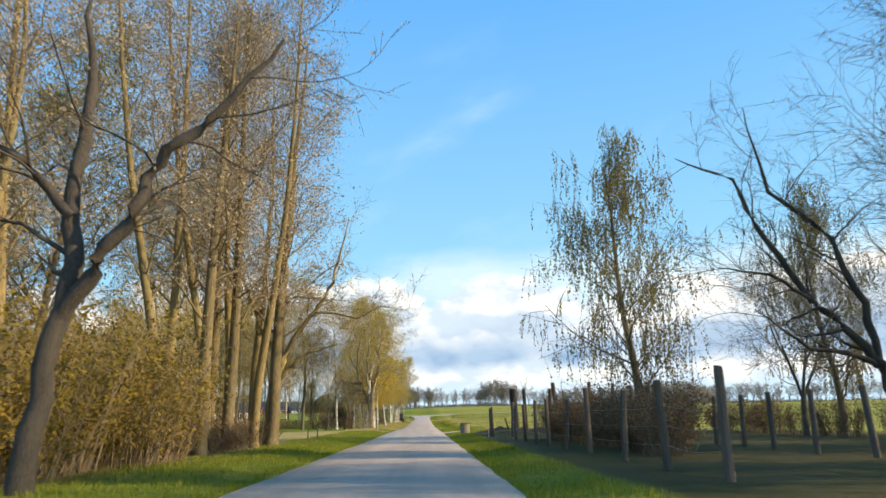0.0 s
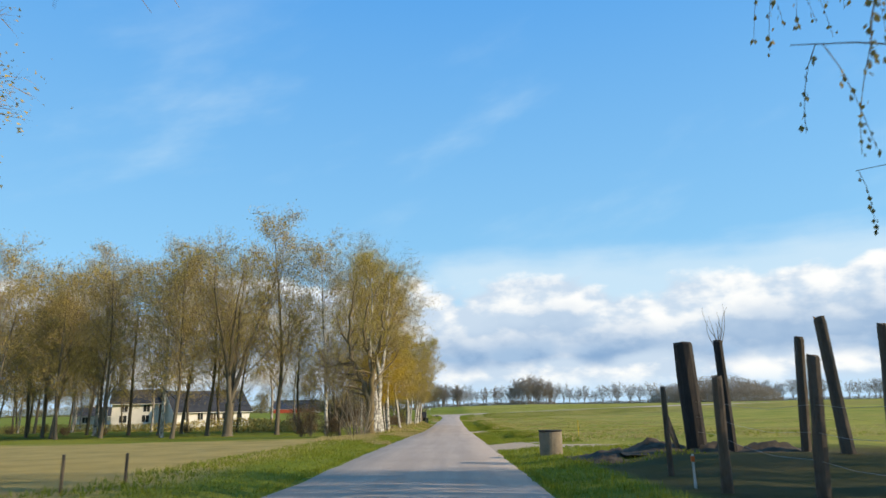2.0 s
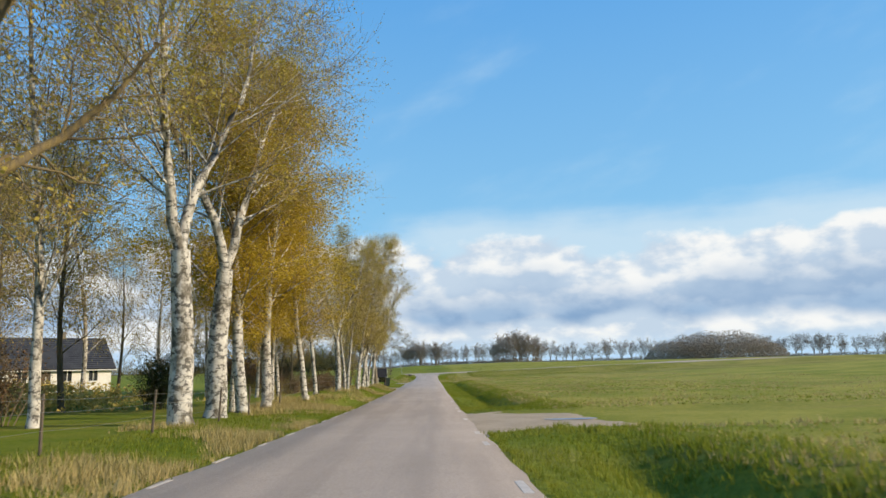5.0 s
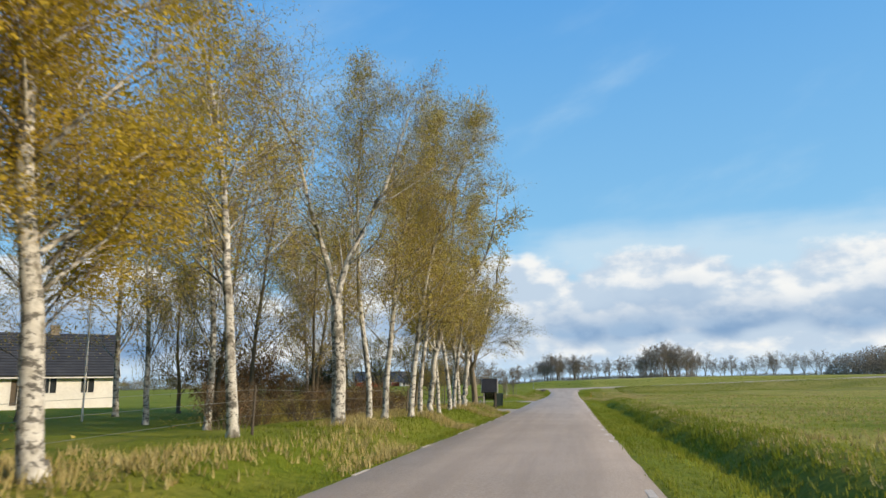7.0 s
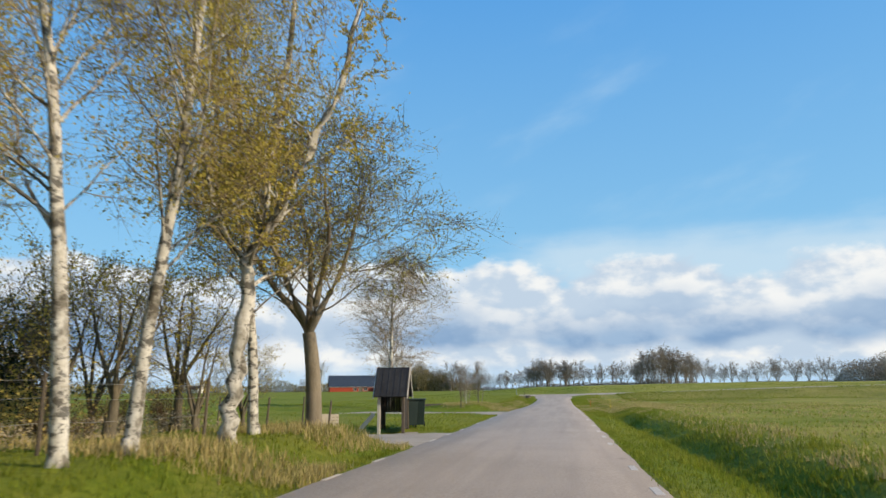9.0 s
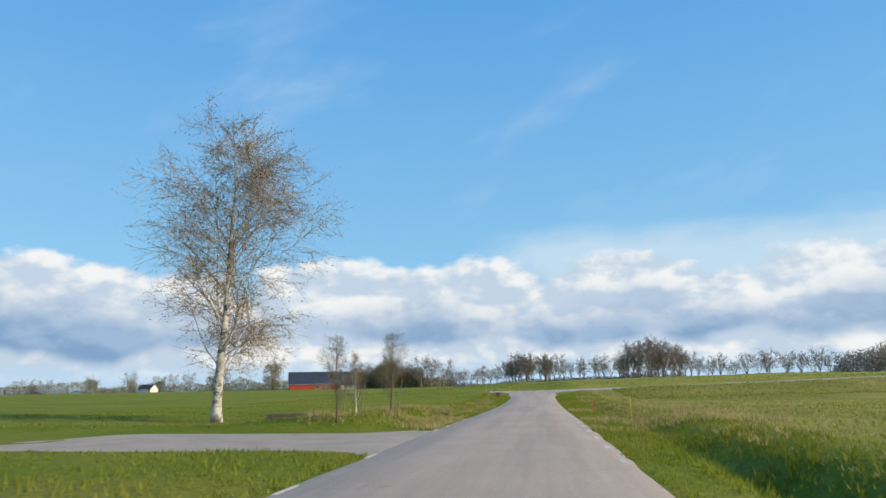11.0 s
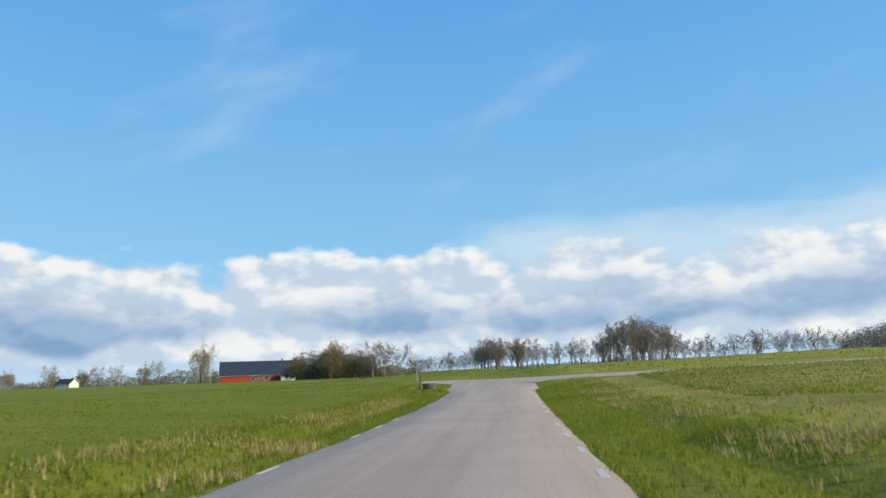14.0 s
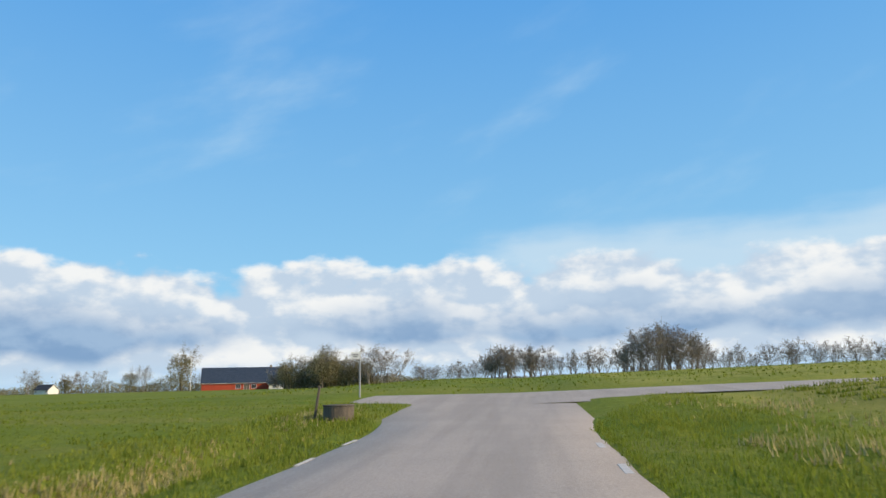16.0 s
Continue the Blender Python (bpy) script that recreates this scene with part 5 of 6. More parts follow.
mesh_object("shoots", shoots.verts, shoots.faces, DARKTWIG, thin_tall)


def earth_heap(x, y, rad, high, seed):
    w = steps((-1, 1, 0.1))
    ob = grid_mesh("earth_mound", w, w, lambda u, v: high * max(-0.2, math.exp(-2.6 * (u * u + v * v)) - 0.09 + (0.5 * noise.noise((u * 3.1, v * 3.1, seed)) + 0.5 * noise.noise((u * 8.0, v * 8.0, seed))) * math.exp(-1.5 * (u * u + v * v))), EARTH)
    ob.matrix_basis = pose(x, y, ground_z(x, y) - 0.02)
    ob.scale = (rad, rad, 1)
    tagged(ob, "low mound of dark earth beside the gate posts", "earth mound", "earth mounds")


for k, (x, y, rad, high) in enumerate(((5.2, 48.6, 1.3, 0.24), (6.4, 48.4, 1.2, 0.32), (7.9, 47.7, 1.2, 0.28), (4.7, 47.2, 0.9, 0.18), (9.0, 47.2, 1.3, 0.28))):
    earth_heap(x, y, rad, high, k * 7.0)

# thin posts and wire along the birches
slim_post = post("wire_fence_post", 21, 1.15, 0.035, WEATHERED, 6)
line = [(-6.3 - 0.25 * r5.random(), y) for y in (78, 83, 89, 94.5, 100, 104, 110, 116.7, 122, 125.3, 131, 137, 142)]
for k, (x, y) in enumerate(line):
    p = slim_post if not k else copy_thing(slim_post, Matrix.Identity(4))
    p.matrix_basis = pose(x, y, ground_z(x, y), r5.uniform(-4, 4), r5.uniform(-5, 5), 0)
    tagged(p, "thin grey wire fence post in tall dry grass", "post", "wire fence by the birches")
wire("fence_wire", line, (0.45, 0.8, 1.05), "thin wire along the posts by the birches", 0.004)
for x, y, h in ((-6.5, 43.4, 0.55), (-6.8, 41.4, 0.6)):
    p = copy_thing(slim_post, pose(x, y, ground_z(x, y)))
    p.scale = (1, 1, h)
    tagged(p, "short grey marker post on the grass verge", "post")
for x, y in ((-7.6, 147.6), (-6.6, 150.2), (-10.2, 152.0), (-8.9, 154.0), (-12.6, 154.5)):
    p = copy_thing(slim_post, pose(x, y, ground_z(x, y), r5.uniform(-8, 8), r5.uniform(-8, 8)))
    tagged(p, "leaning grey garden fence post", "post", "garden fence posts")


def bin_shelter(x, y, turn):
    """A small roofed wooden stand for refuse bins, open to the front."""
    base = new("bin_shelter")
    W, D, H, R = 0.84, 1.0, 1.32, 2.16
    for px, py, mat in ((-W / 2, -D / 2, PALEWOOD), (W / 2, -D / 2, WEATHERED), (-W / 2, D / 2, WEATHERED), (W / 2, D / 2, WEATHERED)):
        boxes("corner_post", [(px - 0.05, py - 0.05, -0.25, px + 0.05, py + 0.05, H)], mat, base, "pale painted corner post" if mat is PALEWOOD else "", 0.008)
    for sx in (-1, 1):
        for k in range(7):
            y0 = -D / 2 + 0.06 + k * 0.127
            boxes("side_board", [(sx * W / 2 - 0.012, y0, 0.08, sx * W / 2 + 0.012, y0 + 0.118, H - 0.03)], DARKWOOD, base)
    for k in range(8):
        x0 = -W / 2 + 0.04 + k * 0.094
        boxes("back_board", [(x0, D / 2 - 0.012, 0.62, x0 + 0.086, D / 2 + 0.012, H - 0.03)], DARKWOOD, base)
    boxes("top_rail", [(-W / 2 - 0.1, -D / 2 - 0.06, H - 0.10, W / 2 + 0.1, -D / 2 + 0.04, H)], WEATHERED, base, bevel=0.01)
    for sx in (-1, 1):
        bm = bmesh.new()
        a = [bm.verts.new((sx * W / 2 - 0.02 * sx, yy, zz)) for yy, zz in ((-D / 2, H), (D / 2, H), (0, R - 0.08))]
        b = [bm.verts.new((sx * W / 2 + 0.02 * sx, yy, zz)) for yy, zz in ((-D / 2, H), (D / 2, H), (0, R - 0.08))]
        bm.faces.new(a), bm.faces.new(b[::-1])
        for i in range(3):
            bm.faces.new((a[i], a[(i + 1) % 3], b[(i + 1) % 3], b[i]))
        # the gable towards the sun takes a paler colour for its sunlit look
        part("gable", bm, PALEWOOD if sx > 0 else WEATHERED, base, "weathered gable boards, paler in colour on the sunlit side")
    for sy in (-1, 1):
        bm = bmesh.new()
        lo, hi = Vector((0, sy * (D / 2 + 0.17), H - 0.16)), Vector((0, 0, R))
        nrm = Vector((0, sy * (hi.z - lo.z), abs(lo.y))).normalized() * 0.04
        vs = [bm.verts.new((xx, q.y, q.z)) for q in (lo, hi, hi + nrm, lo + nrm) for xx in (-W / 2 - 0.16, W / 2 + 0.16)]
        for q in ((0, 1, 3, 2), (4, 5, 7, 6), (0, 6, 7, 1), (2, 3, 5, 4), (0, 2, 4, 6), (1, 7, 5, 3)):
            bm.faces.new([vs[i] for i in q])
        part("roof_slope", bm, BLACKROOF, base, "black felted roof slope")
        for k in range(6):
            xx = -W / 2 - 0.12 + k * (W + 0.24) / 5
            bm = bmesh.new()
            p, q = lo + nrm, hi + nrm
            a = [bm.verts.new((xx + dx, v.y, v.z + dz)) for v in (p, q) for dx in (-0.018, 0.018) for dz in (0, 0.025)]
            for f in ((0, 1, 3, 2), (4, 6, 7, 5), (0, 4, 5, 1), (2, 3, 7, 6), (1, 5, 7, 3), (0, 2, 6, 4)):
                bm.faces.new([a[i] for i in f])
            part("roof_batten", bm, BLACKROOF, base)
        for sx in (-1, 1):
            bm = bmesh.new()
            a = [bm.verts.new((sx * (W / 2 + 0.16) + dx, v.y, v.z + dz)) for v in (lo, hi) for dx in (0, sx * 0.025) for dz in (-0.06, 0.05)]
            for f in ((0, 1, 3, 2), (4, 6, 7, 5), (0, 4, 5, 1), (2, 3, 7, 6), (1, 5, 7, 3), (0, 2, 6, 4)):
                bm.faces.new([a[i] for i in f])
            part("barge_board", bm, PALEWOOD, base, "pale weathered barge board")
    base.matrix_basis = pose(x, y, ground_z(x, y) + 0.02, 0, 0, turn)
    return tagged(base, "small black-roofed wooden shelter for refuse bins", "bin shelter")


bin_shelter(-4.95, 152.4, 4)


def wheelie_bin(x, y, turn):
    base = new("wheeled_bin")
    bm = bmesh.new()
    box(bm, -0.24, -0.26, 0.08, 0.24, 0.26, 0.95)
    for v in bm.verts:
        if v.co.z < 0.5:
            v.co.x *= 0.82
            v.co.y *= 0.78
    bmesh.ops.bevel(bm, geom=bm.edges[:], offset=0.02, segments=2, affect="EDGES")
    part("body", bm, GREENBIN, base)
    boxes("lid", [(-0.27, -0.30, 0.955, 0.27, 0.29, 1.02)], GREENBIN, base, bevel=0.02)
    boxes("handle", [(-0.24, 0.31, 0.93, 0.24, 0.335, 0.955)], GREENBIN, base, bevel=0.006)
    for s in (-1, 1):
        bm = bmesh.new()
        prism(bm, [(math.cos(a) * 0.1, math.sin(a) * 0.1) for a in (2 * math.pi * k / 14 for k in range(14))], -0.02, 0.02)
        wheel = part("wheel", bm, BLACKROOF, base)
        wheel.matrix_basis = pose(s * 0.21, 0.2, 0.1, 0, 90, 0)
    base.matrix_basis = pose(x, y, ground_z(x, y) + 0.03, 0, 0, turn)
    return tagged(base, "dark green plastic wheeled refuse bin by the shelter", "bin", "refuse bins")


wheelie_bin(-4.5, 153.2, 20)
wheelie_bin(-4.35, 153.9, 10)
def slatted_crate(x, y, turn):
    """A low crate of horizontal boards on corner posts."""
    base = new("crate")
    for px in (-0.38, 0.38):
        for py in (-0.28, 0.28):
            boxes("corner_post", [(px - 0.03, py - 0.03, -0.05, px + 0.03, py + 0.03, 0.64)], WEATHERED, base, bevel=0.004)
    for k in range(6):
        z = 0.03 + 0.105 * k
        for py in (-1, 1):
            boxes("board", [(-0.43, py * 0.325 - 0.012, z, 0.43, py * 0.325 + 0.012, z + 0.088)], PALESTONE, base)
        for px in (-1, 1):
            boxes("board", [(px * 0.425 - 0.012, -0.31, z, px * 0.425 + 0.012, 0.31, z + 0.088)], PALESTONE, base)
    base.matrix_basis = pose(x, y, ground_z(x, y) + 0.02, 0, 0, turn)
    return tagged(base, "pale slatted wooden crate on the grass", "crate")


slatted_crate(-7.3, 151.9, 32)
plank = boxes("plank", [(-0.07, -0.02, 0.0, 0.07, 0.02, 0.9)], PALEWOOD, None, bevel=0.005)
plank.matrix_basis = pose(-6.15, 152.0, ground_z(-6.15, 152.0), 0, 42, 0)
tagged(plank, "pale plank leaning against the bin shelter", "plank")
kerb = boxes("timber_kerb", [(-0.9, -0.1, -0.1, 0.9, 0.1, 0.14)], WEATHERED, None, bevel=0.02)
kerb.matrix_basis = pose(-8.9, 175.3, ground_z(-8.9, 175.3), 0, 0, 8)
tagged(kerb, "grey weathered timber baulk at the gravel's edge", "timber")


def stick(name, x, y, h, mat, lean, label, cap=None):
    base = post(name, int(y), h, 0.022, mat, 6)
    base.matrix_basis = pose(x, y, ground_z(x, y), lean, -lean * 0.6, 0)
    if cap:
        c = boxes("reflector", [(-0.026, -0.026, h - 0.12, 0.026, 0.026, h - 0.03)], cap, base, "pale reflector band")
    return tagged(base, label, "marker stick", "roadside marker sticks")


stick("marker_stick", 8.0, 70.6, 0.95, YELLOW, 5, "yellow plastic marker stick in the field edge")
stick("marker_stick", 5.1, 185.4, 0.85, YELLOW, 2, "yellow plastic marker stick in the ditch bank")
stick("marker_stick", 3.62, 191.6, 0.65, ORANGE, -6, "orange marker stick beside the sunken well ring")
stick("marker_stick", 4.6, 40.0, 0.55, WHITEPAINT, 3, "white marker stick with a red top", ORANGE)
tilted = post("marker_post", 77, 0.95, 0.04, WEATHERED, 6)
tilted.matrix_basis = pose(-5.15, 237.4, ground_z(-5.15, 237.4), 0, 9, 0)
tagged(tilted, "thin grey tilted post beside the well ring", "post")

for s in range(3):                      # stakes of the young trees
    x, y, lean = ((-6.3, 173.5, 4), (-6.25, 175.8, 8), (-5.75, 180.4, 9))[s]
    p = post("tree_stake", 40 + s, 1.15 if s < 2 else 1.5, 0.022, CONCRETE, 6)
    p.matrix_basis = pose(x, y, ground_z(x, y), 0, lean, 0)
    tagged(p, "pale wooden stake beside a young tree", "stake", "tree stakes")


def road_sign(x, y, h, turn):
    base = new("road_sign")
    p = post("pole", 3, h, 0.04, STEEL, 8)
    p.parent = base
    plate = boxes("plate", [(-0.42, -0.05, h - 0.36, 0.02, -0.03, h - 0.02)], WHITEPAINT, base, "white sign plate", 0.004)
    boxes("lettering_bar", [(-0.36, -0.056, h - 0.17, -0.06, -0.052, h - 0.13), (-0.34, -0.056, h - 0.26, -0.1, -0.052, h - 0.22)], GREYROOF, plate)
    base.matrix_basis = pose(x, y, ground_z(x, y), 0, 0, turn)
    return tagged(base, "small white sign plate on a steel pole", "road sign")


road_sign(-7.2, 251.6, 2.2, 12)


def flagpole(x, y, h, radius=0.05):
    base = post("flagpole", 5, h, radius, WHITEPAINT, 8)
    bm = bmesh.new()
    bmesh.ops.create_uvsphere(bm, u_segments=10, v_segments=6, radius=0.09, matrix=Matrix.Translation((0, 0, h + 0.05)))
    part("finial", bm, YELLOW, base, "gilded knob")
    base.matrix_basis = pose(x, y, ground_z(x, y))
    return tagged(base, "slender white flagpole in a garden", "flagpole")


flagpole(-23.5, 132.0, 8.5)
flagpole(-112, 447, 11.5, 0.10)


def pierced_wall(x0, x1, z0, z1, y0, y1, cuts):
    """One connected wall between y0 and y1 with the openings (side, x, width, sill, height) cut through it."""
    xs = sorted({x0, x1, *(o[1] - o[2] / 2 for o in cuts), *(o[1] + o[2] / 2 for o in cuts)})
    zs = sorted({z0, z1, *(o[3] for o in cuts), *(o[3] + o[4] for o in cuts)})
    nx, nz = len(xs) - 1, len(zs) - 1

    def solid(i, k):
        if not (0 <= i < nx and 0 <= k < nz):
            return False
        mx, mz = (xs[i] + xs[i + 1]) / 2, (zs[k] + zs[k + 1]) / 2
        return not any(abs(mx - o[1]) < o[2] / 2 and o[3] < mz < o[3] + o[4] for o in cuts)

    bm, made = bmesh.new(), {}

    def corner(i, k, side):
        if (i, k, side) not in made:
            made[i, k, side] = bm.verts.new((xs[i], (y0, y1)[side], zs[k]))
        return made[i, k, side]

    for i in range(nx):
        for k in range(nz):
            if not solid(i, k):
                continue
            for side in (0, 1):
                bm.faces.new([corner(a, c, side) for a, c in ((i, k), (i + 1, k), (i + 1, k + 1), (i, k + 1))])
            for di, dk, (a, c), (d, e) in ((-1, 0, (i, k), (i, k + 1)), (1, 0, (i + 1, k), (i + 1, k + 1)), (0, -1, (i, k), (i + 1, k)), (0, 1, (i, k + 1), (i + 1, k + 1))):
                if not solid(i + di, k + dk):
                    bm.faces.new((corner(a, c, 0), corner(d, e, 0), corner(d, e, 1), corner(a, c, 1)))
    return bm


def gabled_house(name, cx, cy, turn, length, width, wall_h, ridge_h, wall_mat, roof_mat, openings, label, plinth=0.3, eave=0.4, trim=WHITEPAINT, chimney=None, base_z=None):
    """A house with its length along x: walls with thickness, gables, two roof slopes, windows and doors with frames."""
    base = new(name)
    L, W, th = length / 2, width / 2, 0.3
    # long walls as piers round their openings, so that the openings go through
    for sy in (-1, 1):
        cuts = sorted([o for o in openings if o[0] == ("front" if sy < 0 else "back")], key=lambda o: o[1])
        y0, y1 = sorted((sy * W, sy * (W - th)))
        part("wall", pierced_wall(-L, L, -0.6, wall_h, y0, y1, cuts), wall_mat, base)
    for sx in (-1, 1):
        bm = bmesh.new()
        xs = (sx * L, sx * (L - th))
        ring = ((-W + th, -0.6), (W - th, -0.6), (W - th, wall_h), (0, ridge_h - 0.12), (-W + th, wall_h))
        a, b = ([bm.verts.new((q, yy, zz)) for yy, zz in ring] for q in xs)
        a, b = list(a), list(b)
        bm.faces.new(a), bm.faces.new(b[::-1])
        for i in range(5):
            bm.faces.new((a[i], a[(i + 1) % 5], b[(i + 1) % 5], b[i]))
        part("gable_wall", bm, wall_mat, base)
        for sy in (-1, 1):
            bm = bmesh.new()
            e = Vector((sx * (L + eave + 0.02), sy * (W + eave), wall_h - eave * (ridge_h - wall_h) / W))
            t = Vector((sx * (L + eave + 0.02), 0, ridge_h))
            vs = [bm.verts.new((q.x + dx, q.y, q.z + dz)) for q in (e, t) for dx in (0, sx * 0.04) for dz in (-0.16, 0.1)]
            for f in ((0, 1, 3, 2), (4, 6, 7, 5), (0, 4, 5, 1), (2, 3, 7, 6), (1, 5, 7, 3), (0, 2, 6, 4)):
                bm.faces.new([vs[i] for i in f])
            part("barge_board", bm, trim, base)
    for sy in (-1, 1):
        slope = (ridge_h - wall_h) / W
        lo = Vector((0, sy * (W + eave), wall_h - eave * slope))
        hi = Vector((0, 0, ridge_h))
        nrm = Vector((0, sy * slope, 1)).normalized() * 0.12
        bm = bmesh.new()
        vs = [bm.verts.new((xx, q.y, q.z)) for q in (lo, hi, hi + nrm, lo + nrm) for xx in (-L - eave, L + eave)]
        for f in ((0, 1, 3, 2), (4, 5, 7, 6), (0, 6, 7, 1), (2, 3, 5, 4), (0, 2, 4, 6), (1, 7, 5, 3)):
            bm.faces.new([vs[i] for i in f])
        roof = part("roof", bm, roof_mat, base)
        n = max(4, int((hi - lo).length / 0.35))
        for k in range(n):
            a, b = lo.lerp(hi, k / n) + nrm, lo.lerp(hi, (k + 0.96) / n) + nrm
            up = nrm.normalized() * 0.045
            bm = bmesh.new()
            vs = [bm.verts.new((xx, q.y, q.z)) for q in (a, b, b + up * 0.2, a + up) for xx in (-L - eave, L + eave)]
            for f in ((0, 1, 3, 2), (4, 5, 7, 6), (0, 6, 7, 1), (2, 3, 5, 4), (0, 2, 4, 6), (1, 7, 5, 3)):
                bm.faces.new([vs[i] for i in f])
            part("tile_course", bm, roof_mat, roof)
        boxes("gutter", [(-L - eave, lo.y - 0.06, lo.z - 0.12, L + eave, lo.y + 0.06, lo.z - 0.02)], trim, base)
    for side, ox, ow, oz, oh in openings:
        sy = -1 if side == "front" else 1
        y0 = sy * (W - 0.10)
        kind = "door" if oz < 0.3 else "window"
        win = boxes(kind, [(ox - ow / 2, y0 - 0.02, oz, ox + ow / 2, y0 + 0.02, oz + oh)], WEATHERED if kind == "door" else GLASSY, base)
        f = 0.07
        yo0, yo1 = sorted((sy * (W - 0.14), sy * (W + 0.03)))
        boxes("window_frame" if kind == "window" else "door_frame", [(ox - ow / 2 - f, yo0, oz - f, ox - ow / 2 + 0.01, yo1, oz + oh + f), (ox + ow / 2 - 0.01, yo0, oz - f, ox + ow / 2 + f, yo1, oz + oh + f),
               (ox - ow / 2, yo0, oz + oh - 0.01, ox + ow / 2, yo1, oz + oh + f), (ox - ow / 2, yo0, oz - f, ox + ow / 2, yo1, oz + 0.01), (ox - 0.03, yo0, oz, ox + 0.03, yo1 - 0.02 if sy > 0 else yo1, oz + oh)], trim, win)
    if chimney:
        boxes("chimney", [(chimney - 0.35, -0.35, ridge_h - 0.6, chimney + 0.35, 0.35, ridge_h + 0.8)], CONCRETE, base, bevel=0.02)
    gz = ground_z(cx, cy) + plinth if base_z is None else base_z
    base.matrix_basis = pose(cx, cy, gz, 0, 0, turn)
    return tagged(base, label, "house")


def wins(side, xs, w=1.0, z=0.95, h=1.2):
    return [(side, x, w, z, h) for x in xs]


gabled_house("white_house", -45.2, 152.2, 43, 14.0, 8.0, 2.6, 6.0, WHITEWALL, GREYROOF, wins("front", (-5, -2.4, 2.2, 5)) + [("front", 0.0, 1.0, 0.0, 2.05)], "white rendered house with a dark tiled roof behind the trees", chimney=2.5)
gabled_house("house_wing", -55.8, 148.0, 20, 7.5, 5.5, 4.3, 6.4, WHITEWALL, GREYROOF, wins("front", (-1.8, 1.8), 1.1, 2.6, 1.1) + wins("front", (-1.9, 1.7), 1.2, 0.8, 1.2), "white two-storey wing with a pale gable")
gabled_house("red_cabin", -70.0, 157.5, -62, 5.5, 4.2, 2.3, 4.2, REDWALL, GREYROOF, wins("front", (-1.2, 1.2), 0.8, 0.9, 1.0), "small red wooden cabin with white trim")
gabled_house("white_outbuilding", -64.8, 153.5, 25, 9.0, 4.5, 2.3, 3.6, WHITEWALL, GREYROOF, wins("front", (-2.5, 0, 2.5), 1.0, 0.9, 1.0), "low white outbuilding between the trees")
gabled_house("red_barn", -97.5, 458.0, 22, 28.0, 10.0, 3.0, 8.0, REDWALL, SLATEROOF, wins("front", (-2, 3.2), 1.6, 0.7, 1.4) + [("front", 0.8, 1.8, 0.0, 2.2)], "long red barn with a dark blue-grey roof", plinth=-0.3, chimney=9)
gabled_house("white_lean_to", -84.5, 455.8, 22, 6.0, 4.0, 2.2, 3.2, WHITEWALL, GREYROOF, wins("front", (-1.2, 1.2), 1.0, 0.8, 1.0), "small white annexe beside the red barn", plinth=-0.3)
gabled_house("far_house", -217, 520, -10, 8, 6, 2.4, 4.6, WHITEWALL, GREYROOF, wins("front", (-3, 3)), "small far white house on the horizon", plinth=-0.2)


# puddle in the field entrance
bm = bmesh.new()
ring = [(math.cos(a) * (0.8 + 0.15 * math.sin(3 * a)), math.sin(a) * (0.35 + 0.1 * math.cos(2 * a))) for a in (2 * math.pi * k / 28 for k in range(28))]
bm.faces.new([bm.verts.new((x, y, 0)) for x, y in ring])
water = part("puddle", bm, PUDDLE, None)
water.matrix_basis = pose(5.3, 97.4, ground_z(5.3, 97.4) + 0.062)
tagged(water, "shallow puddle on the gravel field entrance", "puddle", kind="structure")

# broken white edge lines
dash_me = bpy.data.meshes.new("edge_dash")
dash_me.from_pydata([(-0.06, -0.5, 0), (0.06, -0.48, 0), (0.055, 0.5, 0), (-0.06, 0.47, 0), (-0.06, -0.5, -0.01), (0.06, -0.48, -0.01), (0.055, 0.5, -0.01), (-0.06, 0.47, -0.01)], [],
                    [(0, 1, 2, 3), (0, 4, 5, 1), (1, 5, 6, 2), (2, 6, 7, 3), (3, 7, 4, 0)])
dash_me.materials.append(PAINT)
for side, x0 in (("l", -2.80), ("r", 2.10)):
    y = 78.05 if side == "r" else 79.2
    while y < 236:
        if not (side == "r" and 92 < y < 104 and rng.random() < 0.5) and rng.random() > (0.06 if side == "r" or y < 160 else 0.4):
            d = new("edge_dash", dash_me)
            d.parent = road
            u = (x0 - ROAD_L) / (ROAD_R - ROAD_L)
            d.matrix_basis = pose(x0 + rng.uniform(-0.02, 0.02), y, road_z(y) + 0.010, math.degrees(math.atan((road_z(y + 0.5) - road_z(y - 0.5)))), 0, rng.uniform(-1, 1))
            d.scale = (1 if side == "r" else 0.6, rng.uniform(0.8, 1.05), 1)
        y += 3.0


def grass(name, seed, count, spread, height, mat, label, width=0.006):
    """Blades of grass scattered by spread(rng), which gives x, y and a height factor, or None."""
    r = random.Random(seed)
    verts, faces = [], []
    while count:
        got = spread(r)
        if got is None:
            continue
        x, y, s = got
        z = ground_z(x, y) - 0.02
        for _ in range(3):
            count -= count > 0
            x += r.gauss(0, 0.05)
            y += r.gauss(0, 0.05)
            h = height * s * r.uniform(0.45, 1.35)
            a, lean = r.uniform(0, 6.283), r.uniform(0.1, 0.7) * h
            wx, wy = -math.sin(a) * width * (1 + s), math.cos(a) * width * (1 + s)
            b = len(verts)
            verts += [(x - wx, y - wy, z), (x + wx, y + wy, z), (x + math.cos(a) * lean, y + math.sin(a) * lean, z + h)]
            faces.append((b, b + 1, b + 2))
    ob = mesh_object(name, verts, faces, mat)
    return tagged(ob, label, "grass", kind="stuff")


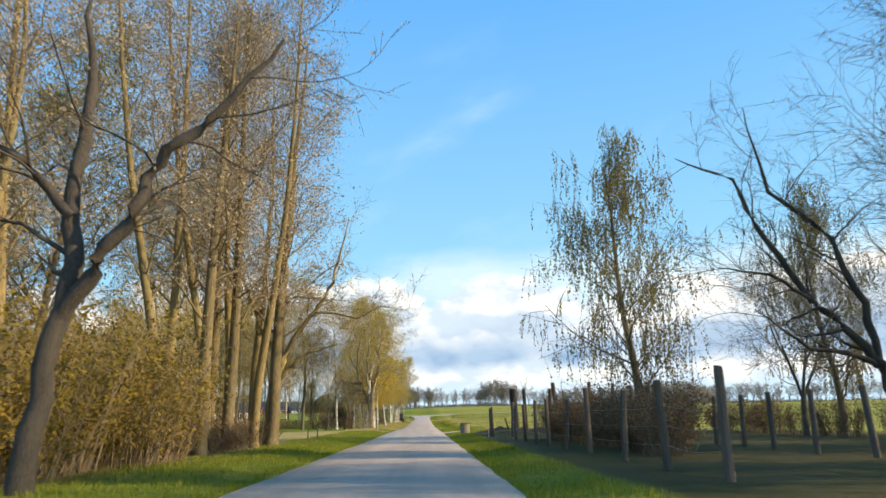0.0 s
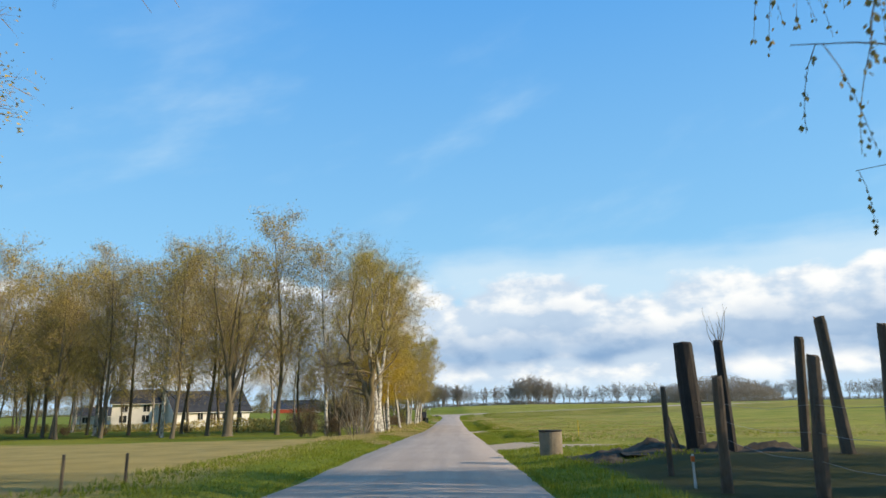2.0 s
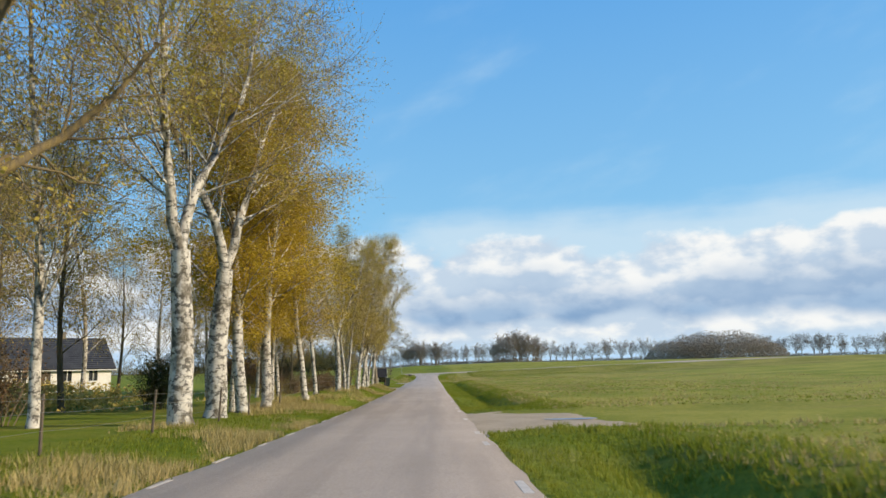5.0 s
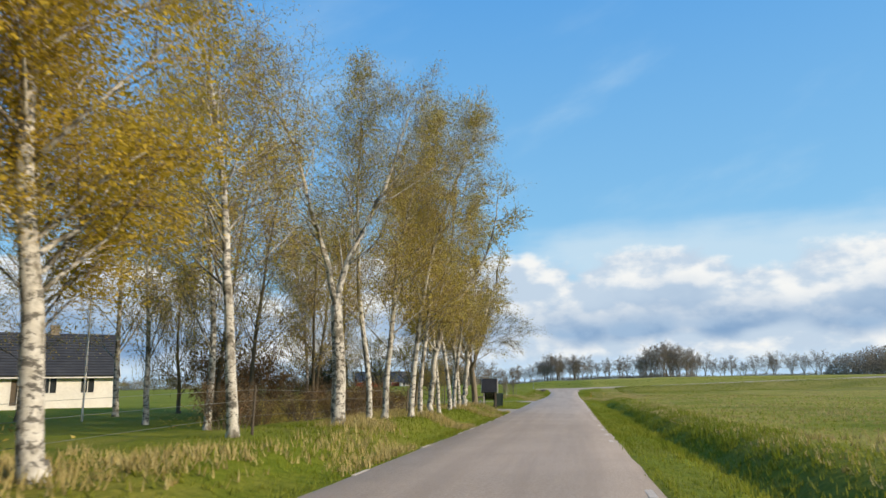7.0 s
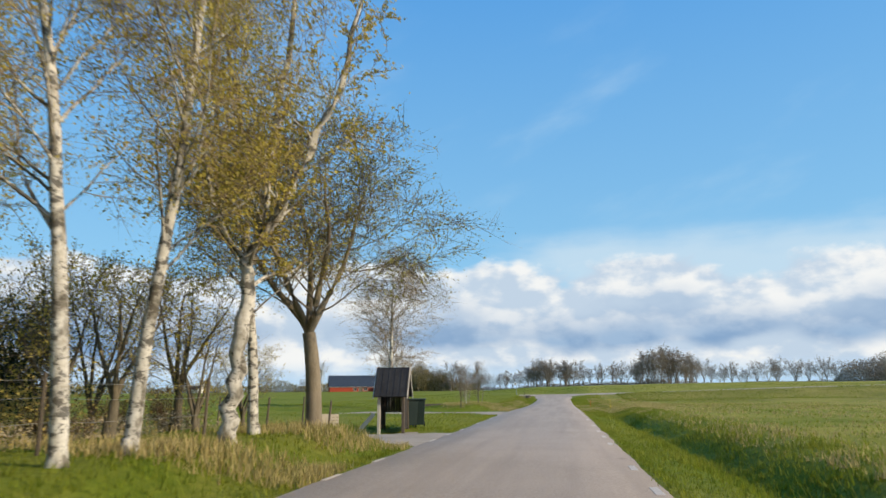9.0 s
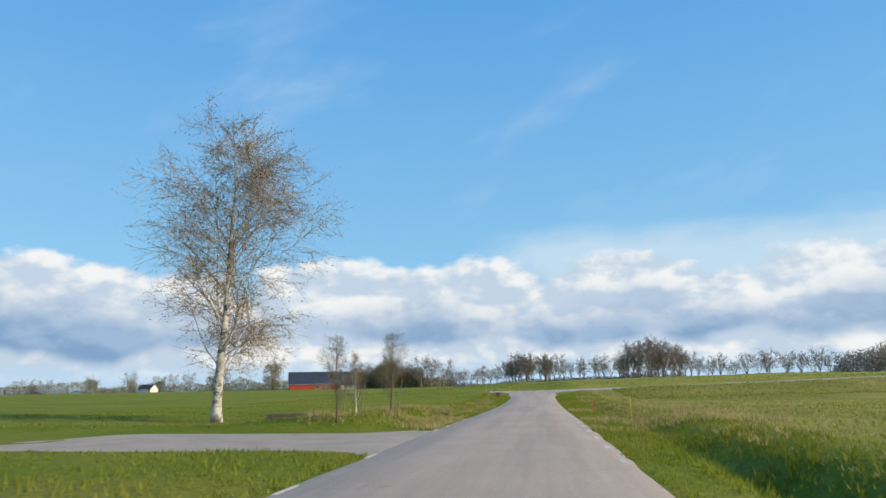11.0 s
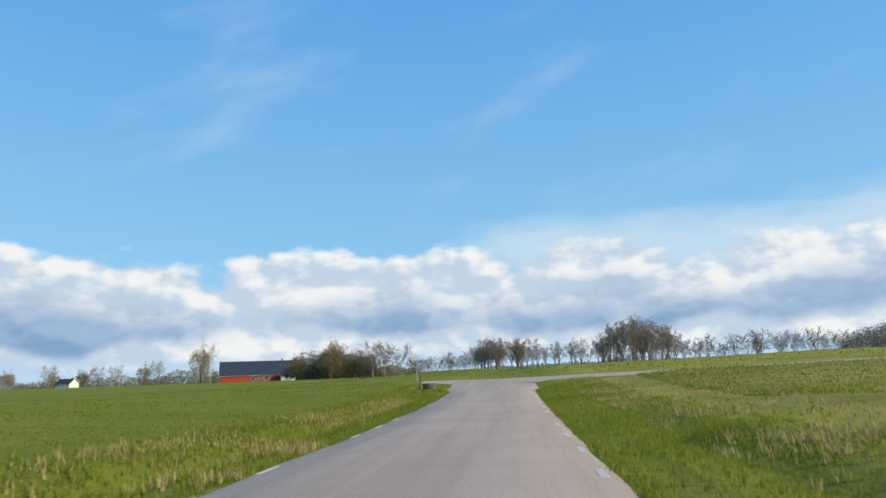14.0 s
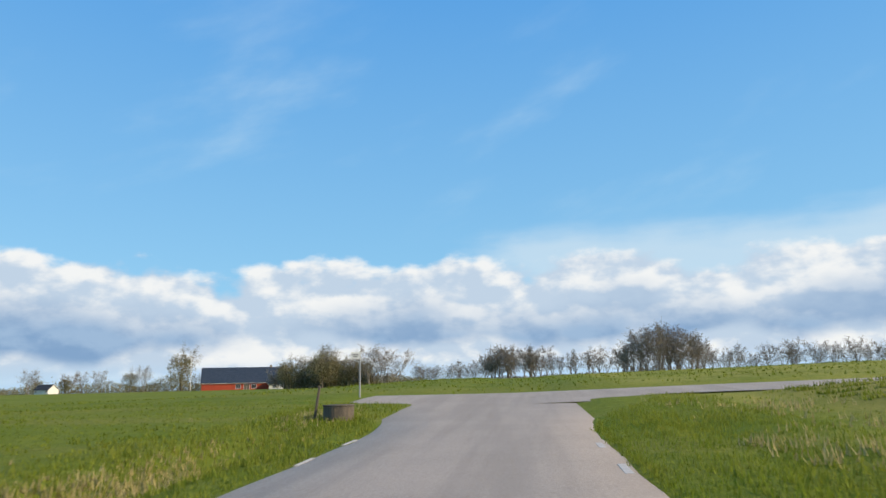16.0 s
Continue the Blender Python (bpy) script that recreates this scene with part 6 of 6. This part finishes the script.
def verge(side, y0, y1, reach, clump=0.0):
    def spread(r):
        y = r.uniform(y0, y1)
        off = 0.03 + reach * r.random() ** 1.6
        x = ROAD_R + off if side > 0 else ROAD_L - off
        if y > 232 and off < 2.8 * smooth(232, 244, y) ** 2:
            return None
        if side_drive(x, y) > 0.25 or (side > 0 and x > 4.0 and y < 46) or (side < 0 and x < -7.0 and y < 36 and r.random() < 0.8):
            return None
        n = noise.noise((x * 0.35, y * 0.35, 2.0 + clump))
        if clump and n < clump * r.random():
            return None
        return x, y, 0.7 + 0.5 * max(-0.6, n) + 0.3 * smooth(0.2, 1.2, off)
    return spread


grass("verge_grass", 301, 140000, verge(1, 2, 246, 4.6), 0.12, BLADE, "fresh green grass on the verge and ditch banks")
grass("verge_grass", 302, 130000, verge(-1, 2, 246, 4.4), 0.12, BLADE, "fresh green grass on the verge by the trees")
grass("dry_grass", 303, 40000, verge(-1, 66, 148, 5.0, 0.36), 0.20, STRAW, "tall dry straw-coloured grass on the verge")
grass("dry_grass", 304, 8000, verge(1, 172, 196, 6.5, 0.35), 0.17, STRAW, "dry straw-coloured grass on the ditch bank")


grass("dry_grass", 308, 9000, verge(-1, 170, 206, 5.0, 0.4), 0.20, STRAW, "dry straw-coloured tufts at the field's edge")


def edge_tufts(r):
    x, y = r.gauss(-5.3, 0.8), r.gauss(216, 13)
    n = noise.noise((x * 0.5, y * 0.22, 21.0))
    return (x, y, 0.8 + n) if n > -0.1 + 0.5 * r.random() and x < -3.9 and y < 242 else None


grass("dry_grass", 315, 7500, edge_tufts, 0.16, STRAW, "straw-coloured tufts along the field's edge", 0.008)
grass("tall_grass", 316, 16000, lambda r: (ROAD_L - 0.5 - 3.2 * r.random(), r.uniform(176, 244), 1.0), 0.15, BLADE, "long rough green grass along the field's edge", 0.008)


def field(x0, x1, y0, y1):
    def spread(r):
        x, y = r.uniform(x0, x1), r.uniform(y0, y1)
        if side_drive(x, y) > 0.2 or (x > 11 and 220 < y < 247):
            return None
        return x, y, 1.0 + 0.6 * noise.noise((x * 0.2, y * 0.2, 9))
    return spread


def rough(r):
    x, y = r.gauss(4.9, 1.1), r.uniform(64, 236)
    n = noise.noise((x * 0.8, y * 0.5, 4.0))
    if side_drive(x, y) > 0.2 or x < 3.3 or n < -0.1:
        return None
    return x, y, (0.7 + 1.2 * n) * (1 - 0.45 * smooth(165, 185, y))


grass("ditch_grass", 311, 42000, rough, 0.18, BLADE, "long green grass tufts on the ditch banks", 0.008)


def tufts(x0, x1, y0, y1, limit):
    def spread(r):
        x, y = x0 + (x1 - x0) * r.random() ** 1.5, r.uniform(y0, y1)
        n = noise.noise((x * 0.25, y * 0.25, 12.0)) + 0.5 * noise.noise((x * 1.1, y * 1.1, 3.0))
        if side_drive(x, y) > 0.2 or n < limit + 0.3 * r.random():
            return None
        return x, y, 0.8 + 0.8 * n
    return spread


grass("meadow_grass", 312, 75000, tufts(5.6, 45, 62, 205, -0.45), 0.14, STRAW, "pale dry grass standing in the rough meadow", 0.009)
grass("meadow_grass", 313, 5000, tufts(4.6, 12, 180, 243, 0.0), 0.20, STRAW, "pale dry grass standing by the ditch", 0.008)
grass("field_grass", 305, 36000, field(6.5, 26, 64, 244), 0.09, BLADE, "rough green sward of the field beside the ditch", 0.012)
grass("field_grass", 306, 45000, field(-26, -7, 153, 250), 0.07, BLADE, "young green crop of the field", 0.012)
def crop_rows(r):
    x, k = 10 + 55 * r.random() ** 1.4, r.randrange(17)
    y = 220.5 + 1.5 * k + 0.0035 * (x - 10) ** 2 + r.gauss(0, 0.10)
    return (x, y, r.uniform(0.7, 1.3)) if y < 245.5 else None


grass("crop_rows", 314, 26000, crop_rows, 0.15, BLADE, "curving rows of young green crop on bare soil", 0.012)
grass("field_grass", 307, 12000, field(-40, 60, 254.5, 300), 0.14, BLADE, "green crop beyond the crossing road", 0.02)


def true_y(y):
    """The plan above was paced out in three stretches; this sets them at their full distance from one another."""
    return y + np.interp(y, (112, 118, 155, 162), (-6.2, 0.0, 0.0, 7.0))


def settle(ob, moved):
    if abs(ob.location.y) > 1e-6:
        ob.location.y = float(true_y(ob.location.y))
        return
    if ob.data and ob.data.name not in moved:
        moved.add(ob.data.name)
        co = np.empty(len(ob.data.vertices) * 3, np.float32)
        ob.data.vertices.foreach_get("co", co)
        co[1::3] = true_y(co[1::3])
        ob.data.vertices.foreach_set("co", co)
        ob.data.update()
    for child in ob.children:
        settle(child, moved)


settled = set()
for ob in [o for o in scene.objects if o.parent is None and o not in (cam, sun)]:
    settle(ob, settled)
